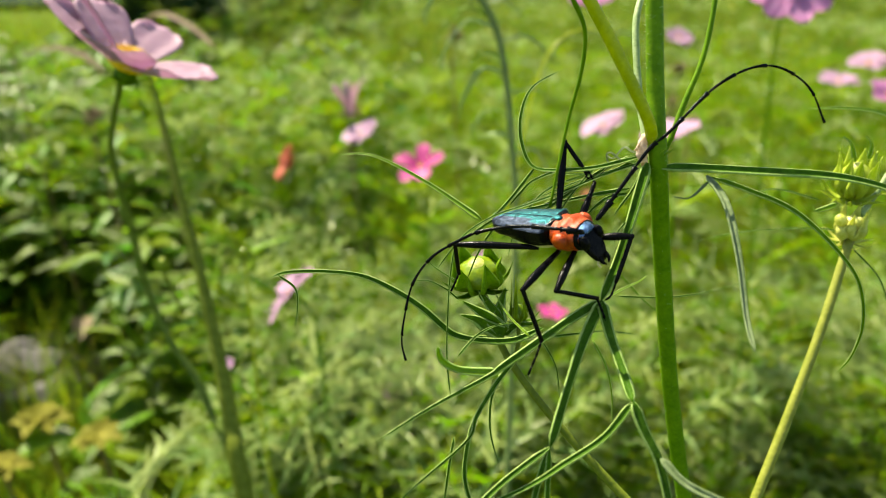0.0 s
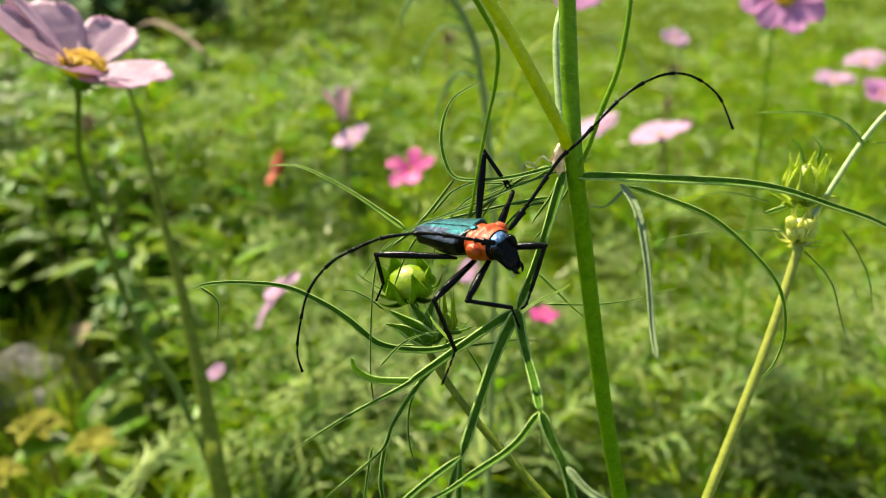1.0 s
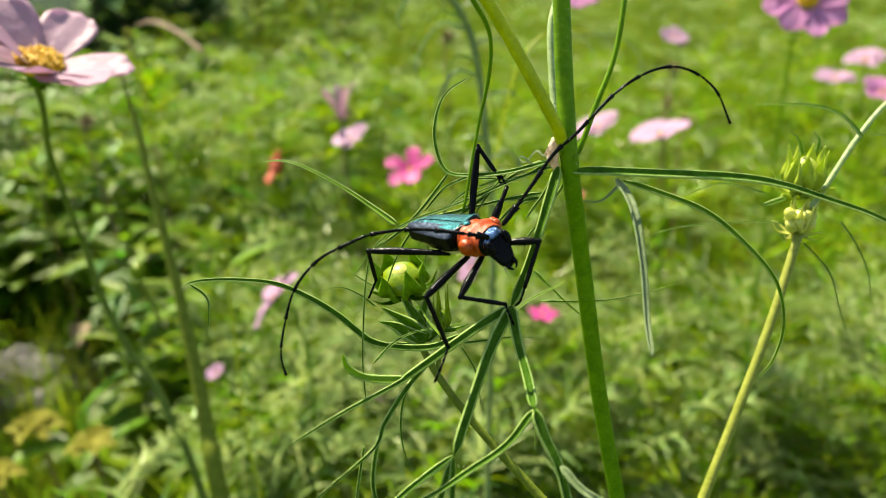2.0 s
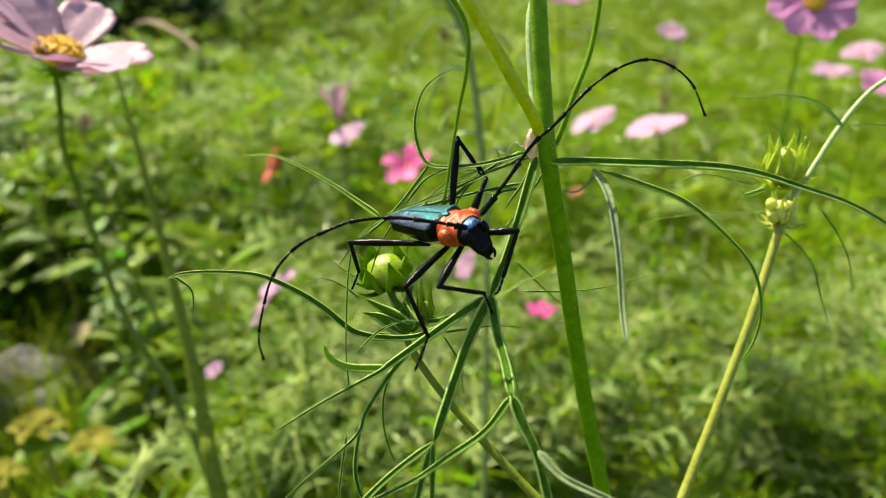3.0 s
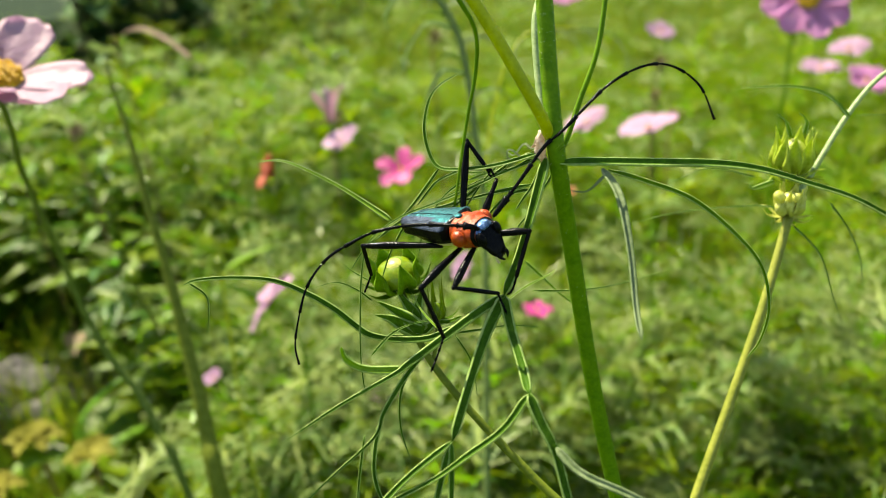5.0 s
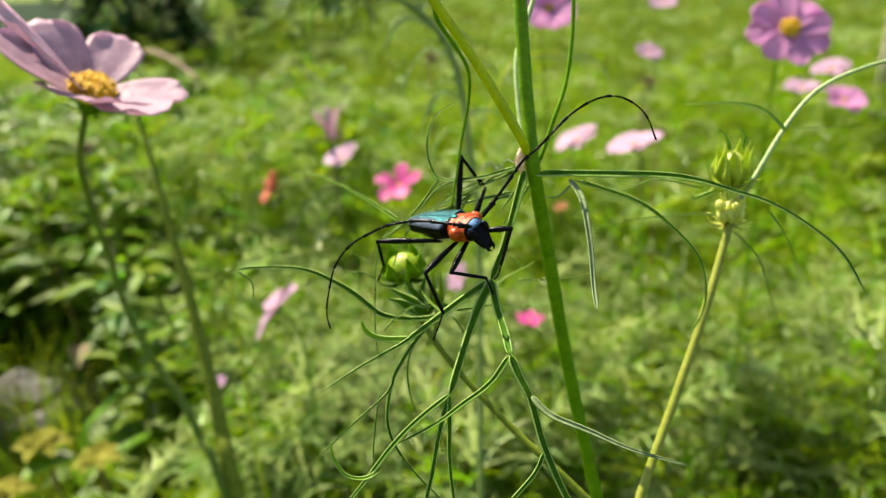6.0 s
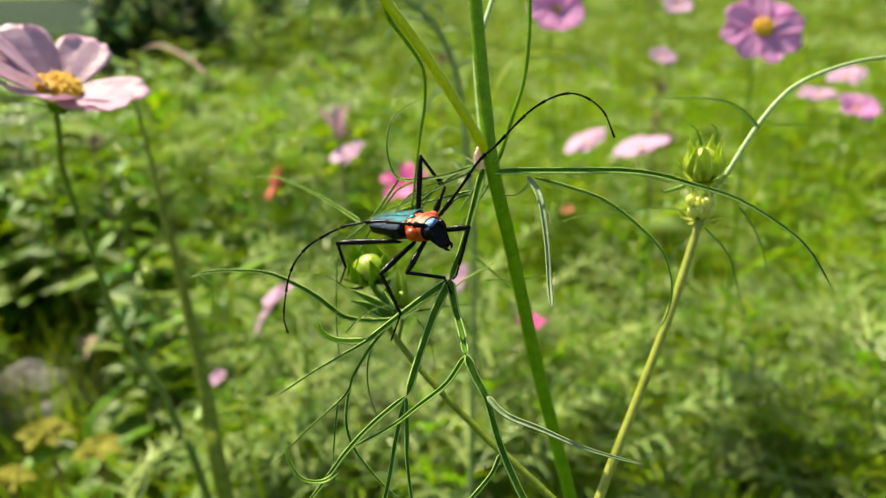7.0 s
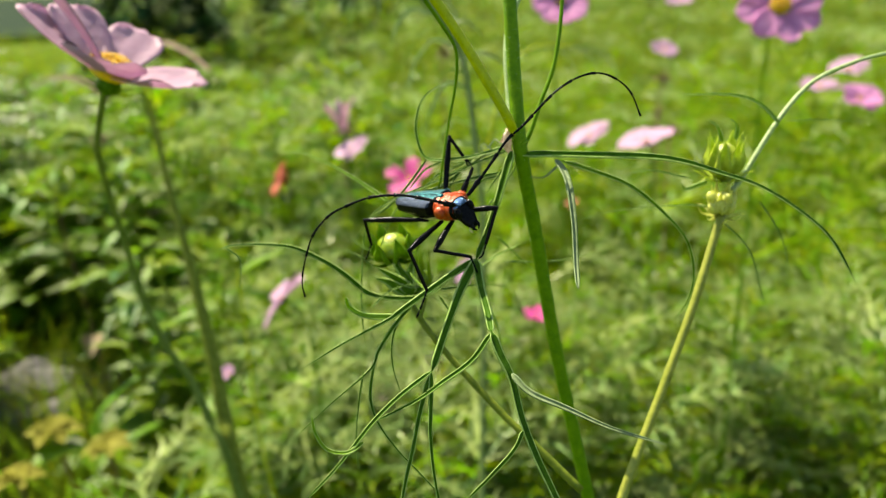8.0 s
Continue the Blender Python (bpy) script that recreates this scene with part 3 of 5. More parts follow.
# leaf node: swollen pinkish sheath with torn papery scales
bm = bmesh.new()
c = mm(cosmos, (-2.0, -0.9, 0.4))
path = spline([c + Vector((0.0006, 0.0004, -0.0030)), c + Vector((0, 0, -0.001)), c + Vector((-0.0003, 0, 0.0012)), c + Vector((-0.0002, 0.0004, 0.0036))], 5)
tube(bm, path, lambda t: 0.0004 + 0.0008 * math.sin(math.pi * (0.04 + 0.92 * t)) ** 0.9, 18)
bm.normal_update()
for v in bm.verts:
    v.co += v.normal * 0.0005 * (noise.noise(v.co * 700) + 0.5 * noise.noise(v.co * 1700))
part("node_sheath", bm, sheath_mat, cosmos, "pale pinkish swollen leaf node")
for dx, dz, h, ln in ((-1.8, 2.0, 0.2, 3.2), (1.2, 2.2, 0.6, 2.6), (2.8, 1.2, 1.0, 2.8), (3.4, 0.6, 1.4, 3.4)):
    bm = bmesh.new()
    a = c + Vector((dx, -0.8, dz - 1.5)) / 1000
    path = spline([a, a + Vector((0.3 * h, -0.6, 0.6)) * ln / 2000, a + Vector((h * 0.7, -0.5, 0.8)) * ln / 1000], 4)
    ribbon(bm, path, lambda t: 0.00055 * max(0.12, 1 - t), FACING, 0, 0)
    part("scale", bm, sheath_mat if dx < 1 else lime_mat, cosmos)
flower_bud(cosmos, (-35.2, 11.2, -33.0), (-0.15, -0.30, 0.95), 5.3, 0.70, bud_mat, budtip_mat, 6, 3.6, 7, 9.0, 3, bract_mat, sepal_mat)
# leafy whorl below the bud
lobe(cosmos, 5.6, 0.1, bract_mat, [(-29.5, 0.9, -44.0), (-32.2, 0.8, -40.7), (-35.2, 0.6, -37.9), (-39.3, 0.4, -34.9)])
lobe(cosmos, 5.6, 0.1, bract_mat, [(-29.4, -0.2, -43.9), (-33.4, -0.8, -41.2), (-36.4, -1.6, -38.7), (-39.9, -2.6, -36.9)])
lobe(cosmos, 4.6, 0.15, bract_mat, [(-29.9, 2.1, -43.7), (-31.4, 3.9, -40.3), (-33.5, 5.5, -37.4), (-35.4, 7.1, -34.6)])
lobe(cosmos, 4.6, 0.15, bract_mat, [(-29.9, 1.8, -44.3), (-30.4, 3.9, -41.0), (-29.7, 6.0, -37.8), (-28.7, 7.9, -35.2)])
lobe(cosmos, 2.4, 0.2, bract_mat, [(-29.3, 1.7, -44.5), (-26.7, 4.0, -43.4), (-22.8, 5.7, -43.7), (-19.5, 7.6, -43.4)])
lobe(cosmos, 2.0, 0.2, leaf_mat, [(-29.4, -0.3, -44.2), (-33.5, -1.8, -43.5), (-36.5, -3.1, -42.3), (-40.0, -4.7, -41.8)])
flower_bud(cosmos, (-25.6, 5.6, -40.7), (-0.05, -0.05, 1), 1.9, 1.2, bud_mat, None, 5, 8.0, 5, 6.0, 4, bract_mat)

# ---- neighbouring plant with a bracted bud ----
seedling = thing("cosmos_plant", (0.02, 0.23, 0.0), "slender cosmos plant with a straw-green stem and a spiky green bud", "plant")
RSTEM = [(24.8, -12.8, -127.4), (35.0, -2.0, -109.6), (41.8, 6.3, -96.6), (52.0, 17.3, -77.1), (62.8, 29.2, -55.3), (72.1, 41.1, -33.6)]
rooted(seedling, "stem", 2.2, 1.45, 1.2, tanstem_mat, RSTEM)
stalk(seedling, "side_branch", 0.85, 0.5, palestem_mat, [(76.0, 45.5, -28.4), (79.7, 47.8, -24.4), (90.4, 54.4, -10.2), (100.4, 59.0, -0.6), (112.4, 61.6, 4.4), (126.2, 63.3, 7.1), (145.5, 64.0, 7.4)])
lobe(seedling, 2.3, 0.25, lime_mat, [(89.7, 51.2, -9.8), (83.0, 52.1, -3.6), (73.3, 51.5, -0.7), (58.1, 49.9, -0.1)])
lobe(seedling, 1.5, 0.4, lime_mat, [(72.3, 47.4, -13.6), (71.2, 47.7, -10.4), (69.9, 47.5, -8.4), (67.5, 47.0, -6.9)])
lobe(seedling, 1.4, 0.4, lime_mat, [(76.5, 48.6, -13.4), (76.8, 48.8, -10.4), (75.8, 48.6, -8.4), (74.0, 48.0, -7.1)])
lobe(seedling, 1.6, 0.4, lime_mat, [(67.1, 42.0, -23.9), (62.9, 40.3, -24.5), (60.1, 38.9, -24.5), (58.7, 38.1, -22.8)])
lobe(seedling, 0.6, 0.3, leaf_mat, [(92.0, 52.5, -9.5), (105.1, 54.3, -10.2), (121.1, 55.6, -12.2)])
lobe(seedling, 0.8, 0.3, leaf_mat, [(72.3, 40.4, -35.4), (79.1, 35.4, -42.8), (81.3, 29.5, -52.5), (82.8, 24.7, -59.4)])
lobe(seedling, 0.8, 0.3, leaf_mat, [(83.8, 43.3, -31.1), (87.2, 38.8, -36.7), (89.0, 33.9, -42.9), (88.6, 28.7, -50.2)])
lobe(seedling, 0.8, 0.3, leaf_mat, [(71.2, 41.7, -32.4), (62.5, 40.8, -30.2), (41.7, 38.9, -30.3), (27.5, 36.3, -32.3)])
lobe(seedling, 0.8, 0.3, leaf_mat, [(62.9, 43.4, -23.1), (49.7, 43.1, -19.9), (38.2, 40.4, -22.7)])
lobe(seedling, 1.1, 0.3, lime_mat, [(29.8, 8.9, -122.4), (43.3, 11.1, -117.2), (56.5, 11.6, -116.0), (69.5, 10.8, -117.8)])
lobe(seedling, 1.1, 0.3, lime_mat, [(51.6, 12.1, -127.7), (61.8, 15.1, -123.8), (72.0, 17.2, -122.1), (87.7, 17.1, -125.4), (101.3, 15.4, -132.6)])
lobe(seedling, 0.9, 0.3, lime_mat, [(57.3, 12.0, -128.0), (67.6, 14.9, -125.2), (81.6, 15.6, -127.9), (93.7, 16.3, -130.4)])
flower_bud(seedling, (73.5, 47.3, -19.0), (-0.05, -0.1, 1), 4.6, 1.05, paleb_mat, budtip_mat, 9, 4.6, 10, 9.0, 12, paleb_mat)
flower_bud(seedling, (72.3, 42.4, -30.7), (0.0, -0.2, 1), 3.2, 1.1, budtip_mat, None, 6, 4.0, 8, 7.0, 14, budtip_mat)

arching = thing("cosmos_plant", (0.05, 0.52, 0.0), "tall cosmos stem arching over, with comb-like pale leaves", "plant")
stalk(arching, "side_branch", 0.9, 0.7, limestem_mat, [(4.1, 317.9, -111.1), (12.8, 337.7, -70.7), (25.6, 356.1, -33.7), (45.5, 365.8, -17.4), (74.9, 368.3, -17.7)])
rooted(arching, "stem", 2.6, 2.2, 2.4, arch_mat, [(2.8, 282.4, -220.3), (4.6, 301.9, -157.3), (4.3, 311.5, -117.6), (0.8, 320.9, -78.4), (-3.4, 333.3, -40.5), (-9.7, 341.4, -13.1), (-22.0, 346.5, 7.5), (-39.9, 349.4, 23.0), (-62.8, 348.0, 28.1), (-93.6, 344.2, 27.8)])
lobe(arching, 1.8, 0.5, lime_mat, [(74.9, 368.3, -17.7), (89.3, 367.5, -19.7), (105.6, 365.7, -24.1)])
lobe(arching, 1.6, 0.3, pale_mat, [(54.0, 368.2, -18.2), (63.9, 364.2, -19.1), (73.0, 356.6, -28.4), (75.1, 348.6, -38.7)])
lobe(arching, 1.6, 0.3, pale_mat, [(66.5, 368.0, -18.4), (80.4, 363.8, -20.0), (89.4, 356.2, -29.2), (91.1, 349.5, -36.5)])
lobe(arching, 1.6, 0.3, pale_mat, [(81.0, 367.7, -19.2), (96.7, 362.4, -23.2), (104.3, 354.3, -33.9), (105.1, 345.2, -46.7)])
lobe(arching, 1.6, 0.3, pale_mat, [(45.7, 368.4, -17.7), (38.9, 363.3, -21.2), (32.1, 357.5, -26.1), (28.5, 351.0, -33.1)])

# comb of silvery leaflets along the arch
comb_rng = random.Random(44)
ARCH = [(4.3, 311.5, -117.6), (0.8, 320.9, -78.4), (-3.4, 333.3, -40.5), (-9.7, 341.4, -13.1), (-22.0, 346.5, 7.5), (-39.9, 349.4, 23.0), (-62.8, 348.0, 28.1), (-93.6, 344.2, 27.8)]
for k, p in enumerate(spline(ARCH, 6)[4:-2:2]):
    side = -1 if k % 3 else 1
    reach = comb_rng.uniform(22, 44)
    drop = comb_rng.uniform(0.2, 0.9)
    a = Vector((side * reach * 0.45, comb_rng.uniform(-8, 8), reach * 0.12))
    b = Vector((side * reach * comb_rng.uniform(0.7, 1.0), comb_rng.uniform(-16, 12), -reach * drop))
    lobe(arching, comb_rng.uniform(2.6, 4.6), 0.35, (pale_mat, silverleaf_mat, lime_mat)[k % 3], [p, p + a, p + (a + b) * 0.62, p + b])

sprig = thing("cosmos_plant", (-0.10, 0.58, 0.0), "thin cosmos plant with a small yellow-green bud", "plant")
flower_bud(sprig, (-191.8, 355.4, -176.2), (0.1, -0.1, 1), 4.5, 0.9, bud_mat, None, 6, 5.0, 8, 9.0, 41, lime_mat)
rooted(sprig, "stem", 1.6, 0.9, 0.8, limestem_mat, [((-191.8, 355.4, -176.2)[0], (-191.8, 355.4, -176.2)[1], (-191.8, 355.4, -176.2)[2] - 4.0), ((-191.8, 355.4, -176.2)[0], (-191.8, 355.4, -176.2)[1], (-191.8, 355.4, -176.2)[2] + 8.0)])

knot = mm(seedling, (72.3, 42.4, -30.7))
for dx, dy, dz, r in ((-2.6, -1.2, -1.0, 1.7), (-1.0, -2.2, 0.4, 1.5), (1.6, -1.8, -0.6, 1.8), (2.6, -0.4, 1.4, 1.4), (-3.2, -0.6, 2.2, 1.6), (0.4, -2.4, 2.4, 1.3)):
    bm = bmesh.new()
    blob(bm, knot + Vector((dx, dy, dz)) / 1000, (r / 1000, r / 1000, r * 1.3 / 1000), 0, 12, 8, axes_for((dx * 0.2, dy * 0.2, 1)))
    part("young_bud", bm, budtip_mat, seedling, "cream-green young bud")

# ---- the beetle ----
beetle = new("longhorn_beetle")
beetle.empty_display_size = 0.01
tagged(beetle, "longhorn beetle, teal wing cases, orange collar, clinging to cosmos leaves", "beetle")
BEETLE_POSE = pose(0.0219, 0.1427, 0.8942, 16.27, -10.32, -47.12)


def body_loft(name, stations, mats, label="", pick=None, seg=28, rough=0.0):
    """Cross-sections along the beetle's length: (x, half width, height above, depth below, z), in mm."""
    bm = bmesh.new()
    rings = []
    sp = spline([Vector(s[:3]) for s in stations], 6)
    sq = spline([Vector((s[0], s[3], s[4])) for s in stations], 6)
    for p, q in zip(sp, sq):
        ring = []
        for k in range(seg):
            a = 2 * math.pi * k / seg
            ca, sa = math.cos(a), math.sin(a)
            y = math.copysign(abs(ca) ** 0.85, ca) * p.y
            z = q.z + (sa * p.z if sa > 0 else sa * q.y)
            ring.append(bm.verts.new(Vector((p.x, y, z)) / 1000))
        rings.append(ring)
    for a, b in zip(rings, rings[1:]):
        for k in range(seg):
            f = bm.faces.new((a[k], b[k], b[(k + 1) % seg], a[(k + 1) % seg]))
            if pick:
                f.material_index = pick(f.calc_center_median() * 1000)
    bm.faces.new(rings[0])
    bm.faces.new(rings[-1][::-1])
    bmesh.ops.recalc_face_normals(bm, faces=bm.faces)
    bm.normal_update()
    for v in bm.verts:
        v.co += v.normal * rough / 1000 * (noise.noise(v.co * 900) + 0.6 * noise.noise(v.co * 2100))
    return part(name, bm, mats, beetle, label)


# abdomen under the wing cases
body_loft("abdomen", [(-9.5, 0.6, 0.6, 0.6, 0.2), (-8.5, 1.9, 1.2, 1.3, 0.0), (-5, 2.9, 1.7, 2.0, -0.2), (-1, 3.2, 1.8, 2.4, -0.4), (2.2, 2.7, 1.8, 2.2, -0.3)], [black_mat, cream_mat], "black belly with a cream flank", pick=lambda c: 1 if c.z < -1.2 and c.x > -2.5 else 0)


def elytron(sign):
    """One wing case: a domed shell from the shoulder to the rounded tip, turned down along its outer edge."""
    bm = bmesh.new()
    rows, cols = 56, 24
    top, bot = [], []
    for i in range(rows + 1):
        u = i / rows
        x = 2.6 - 13.4 * u
        w = 3.9 * (1 - 0.46 * u ** 1.4) * (min(1, (u + 0.015) / 0.10) ** 0.45) * (max(0.0, 1 - ((u - 0.82) / 0.18) ** 2) ** 0.5 if u > 0.82 else 1)
        rt, rb = [], []
        for j in range(cols + 1):
            v = j / cols
            ang = v * 1.62
            y = 0.06 + w * math.sin(ang) * (1 - 0.04 * v)
            z = 2.15 * (1 - 0.28 * u * u) * (0.35 + 0.65 * math.cos(ang * 0.98)) - (0.9 if v > 0.8 else 0) * (v - 0.8) / 0.2 * 1.2
            z += 0.32 * math.exp(-((u - 0.06) / 0.06) ** 2 - ((v - 0.55) / 0.2) ** 2) + 0.10 * math.sin(v * 9) * (1 - u) * 0.5
            p = Vector((x, y * sign, z))
            p += Vector((0, 0.3 * sign, 1)) * (0.07 * noise.noise(p * 1.5) + 0.025 * noise.noise(p * 3.7)) * min(1, 6 * u)
            rt.append(bm.verts.new(p / 1000))
            rb.append(bm.verts.new((p + Vector((0, -0.10 * sign * math.sin(ang), -0.14))) / 1000))
        top.append(rt)
        bot.append(rb)
    for i in range(rows):
        for j in range(cols):
            f = bm.faces.new((top[i][j], top[i + 1][j], top[i + 1][j + 1], top[i][j + 1]))
            # black rim paints dark foliage reflected on the flank, violet the near side's sheen
            f.material_index = 1 if j >= (20 if sign > 0 else 19) or i < 3 else (2 if sign < 0 and (j >= 8 or (j >= 4 and i > 17)) else 0)
            bm.faces.new((bot[i][j], bot[i][j + 1], bot[i + 1][j + 1], bot[i + 1][j])).material_index = 1
    for i in range(rows):
        bm.faces.new((top[i][0], bot[i][0], bot[i + 1][0], top[i + 1][0])).material_index = 1
        bm.faces.new((top[i][cols], top[i + 1][cols], bot[i + 1][cols], bot[i][cols])).material_index = 1
    for i in (0, rows):
        for j in range(cols):
            q = (top[i][j], top[i][j + 1], bot[i][j + 1], bot[i][j])
            bm.faces.new(q if i == 0 else q[::-1]).material_index = 1
    bmesh.ops.recalc_face_normals(bm, faces=bm.faces)
    return part("wing_case", bm, [teal_mat, black_mat, violet_sheen_mat], beetle, "metallic teal pitted wing case, violet sheen and dark flank painted in" if sign < 0 else "metallic teal pitted wing case")


BODY = Matrix.Scale(1.38, 4)
elytron(1)
elytron(-1)
# scutellum between the shoulders
bm = bmesh.new()
blob(bm, Vector((0.0023, 0, 0.0020)), (0.0010, 0.0007, 0.0003), 0, 10, 6)
part("scutellum", bm, teal_mat, beetle)
# pronotum: orange collar with side bumps and a black front rim
body_loft("pronotum", [(2.2, 2.6, 1.75, 2.2, 0.1), (2.6, 2.9, 2.0, 2.3, 0.05), (3.2, 2.95, 1.85, 2.4, 0.0), (4.4, 3.55, 2.15, 2.5, -0.1), (5.5, 2.95, 1.8, 2.4, -0.2), (6.2, 2.75, 1.9, 2.3, -0.3), (6.7, 2.5, 1.75, 2.1, -0.4), (7.0, 2.2, 1.5, 1.9, -0.5)], [orange_mat, black_mat], "orange collar, black along its front", pick=lambda c: 1 if c.x > 6.5 else 0, rough=0.07)
for s in (-1, 1):
    bm = bmesh.new()
    blob(bm, Vector((0.0045, 0.0031 * s, 0.0000)), (0.0013, 0.0010, 0.0013), 0, 12, 8)
    part("collar_bump", bm, orange_mat, beetle)
# head: black, tilted down, blue sheen on the crown
body_loft("head", [(6.3, 1.95, 1.6, 1.6, -0.4), (6.9, 2.15, 1.7, 1.9, -0.6), (7.6, 2.1, 1.3, 2.2, -1.1), (8.2, 1.75, 0.9, 2.2, -2.1), (8.7, 1.3, 0.55, 1.5, -3.1), (8.95, 0.9, 0.4, 0.7, -3.8)], [black_mat, blue_mat], "black downturned head with blue crown", pick=lambda c: 1 if c.z > 0.25 and c.x < 7.6 else 0)
bm = bmesh.new()
blob(bm, Vector((0.0069, 0, 0.00085)), (0.0011, 0.0014, 0.0004), 0, 16, 10, axes_for((0.5, 0, 1)))
part("crown", bm, blue_mat, beetle, "pitted sky-blue sheen on the crown")
for s in (-1, 1):
    bm = bmesh.new()
    blob(bm, Vector((0.0077, 0.0017 * s, -0.0008)), (0.00085, 0.0007, 0.0012), 0, 14, 10)
    part("eye", bm, black_mat, beetle, "glossy black kidney-shaped eye")
    bm = bmesh.new()
    tube(bm, spline([Vector(p) / 1000 for p in ((8.8, 0.6 * s, -3.7), (9.2, 0.75 * s, -4.3), (9.4, 0.25 * s, -4.9))], 4), lambda t: 0.0005 * (1 - 0.8 * t), 8)
    part("mandible", bm, black_mat, beetle)
    bm = bmesh.new()
    tube(bm, spline([Vector(p) / 1000 for p in ((8.5, 0.8 * s, -3.7), (8.7, 1.2 * s, -4.4), (8.9, 1.1 * s, -5.0))], 4), 0.00016, 6)
    part("palp", bm, cream_mat, beetle)

for ob in beetle.children:
    ob.data.transform(BODY)

LEGS = [
    [(7.7, -2.3, -3.0), (9.6, -12.5, -5.7), (12.1, -4.8, -12.2), (12.7, -5.2, -13.7), (13.2, -5.5, -16.2)],
    [(3.9, -2.8, -3.3), (5.2, -16.7, -3.5), (6.9, -17.7, -14.6), (6.7, -20.0, -16.6), (6.3, -23.1, -19.0)],
    [(-1.1, -3.2, -3.0), (-16.1, -12.2, 1.3), (-19.1, -11.7, -7.0), (-19.8, -13.2, -8.8), (-20.5, -14.4, -10.2)],
    [(-1.1, 3.2, -3.0), (-2.9, 15.1, 12.3), (1.6, 14.0, 5.5), (1.7, 13.5, 4.7), (2.5, 14.1, 4.1)],
    [(3.9, 2.8, -3.3), (3.9, 10.7, 2.2), (3.6, 13.3, 3.6), (2.5, 14.0, 5.2), (1.7, 14.5, 5.9)],
    [(7.7, 2.3, -3.0), (15.3, 6.3, -4.0), (13.7, 0.2, -11.1), (13.0, -1.6, -13.5), (12.2, -2.3, -14.1)],
]


def segment(name, a, b, r0, rm, r1, parent, bend=0.0):
    bm = bmesh.new()
    a, b = Vector(a) / 1000, Vector(b) / 1000
    mid = a.lerp(b, 0.55) + Vector((0, 0, bend)) / 1000
    path = spline([a, mid, b], 7)
    def girth(t):
        return (r0 + (rm - r0) * min(1, t / 0.6) if t < 0.6 else rm + (r1 - rm) * ((t - 0.6) / 0.4) ** 1.4) / 1000
    tube(bm, path, girth, 10)
    blob(bm, b, (r1 * 0.0011,) * 3, 0, 8, 6)
    return part(name, bm, black_mat, parent)


for hip, knee, ankle, foot, claw in LEGS:
    leg = segment("leg", hip, knee, 0.52, 0.84, 0.50, beetle, 0.15)
    tagged(leg, "glossy black jointed leg")
    segment("shin", knee, ankle, 0.44, 0.50, 0.42, leg)
    # foot: four short pads and two claws
    bm = bmesh.new()
    path = spline([Vector(p) / 1000 for p in (ankle, foot, claw)], 4)
    for i in range(0, 8, 2):
        tube(bm, [path[i], path[i].lerp(path[i + 2], 0.6), path[i + 2]], (lambda t: (0.16 + 0.16 * t) / 1000), 7)
    d = (path[-1] - path[-2]).normalized()
    s = d.cross(Vector((0, 0.3, 1))).normalized()
    for sg in (-1, 1):
        tube(bm, spline([path[-1], path[-1] + d * 0.0004 + s * sg * 0.0003, path[-1] + d * 0.0005 + s * sg * 0.0007], 3), lambda t: 0.00009 * (1.3 - t), 5)
    part("foot", bm, black_mat, leg)

ANT_A = [(11.0, 2.3, 1.6), (12.0, 5.2, 3.0), (14.0, 11.1, 6.1), (16.6, 16.7, 9.7), (19.4, 21.2, 11.5), (24.5, 31.0, 15.7), (29.4, 37.6, 16.6), (33.5, 41.0, 14.6), (37.7, 41.9, 9.7), (40.5, 39.7, 3.3)]
ANT_B = [(11.3, -2.5, 1.7), (12.7, -4.6, 3.2), (8.6, -6.9, 5.1), (1.8, -10.5, 7.6), (-3.4, -16.2, 9.6), (-6.7, -20.7, 9.7), (-10.3, -26.3, 8.9), (-12.6, -32.1, 5.7), (-13.1, -37.2, 0.2), (-12.8, -40.3, -4.0), (-11.7, -41.6, -7.5)]


def antenna(points):
    """Eleven slim segments, each swollen at its end, on a stout first one; coordinates from its socket."""
    base = Vector(points[0]) / 1000
    path = [p - base for p in spline([Vector(p) / 1000 for p in points], 8)]
    total = [0.0]
    for a, b in zip(path, path[1:]):
        total.append(total[-1] + (b - a).length)
    joints = [0, 0.075, 0.10, 0.21, 0.31, 0.42, 0.53, 0.63, 0.73, 0.82, 0.91, 1.0]

    def point_at(u):
        d = u * total[-1]
        for i in range(len(path) - 1):
            if total[i + 1] >= d:
                return path[i].lerp(path[i + 1], (d - total[i]) / max(1e-9, total[i + 1] - total[i]))
        return path[-1]
    holder = None
    for k in range(11):
        u0, u1 = joints[k], joints[k + 1]
        sub = [point_at(u0 + (u1 - u0) * i / 7) for i in range(8)]
        fat = 0.84 if k == 0 else 0.66 - 0.036 * k
        bm = bmesh.new()
        tube(bm, sub, lambda t: fat / 1000 * (0.62 + 0.10 * t + 0.34 * t ** 6) * (0.55 + 0.45 * min(1, t * 9)), 9)
        if holder is None:
            holder = part("antenna", bm, black_mat, beetle, "long black segmented antenna")
            holder.location = base
        else:
            part("antenna_segment", bm, black_mat, holder)
    return holder, base


antenna_a, socket_a = antenna(ANT_A)
antenna_b, socket_b = antenna(ANT_B)


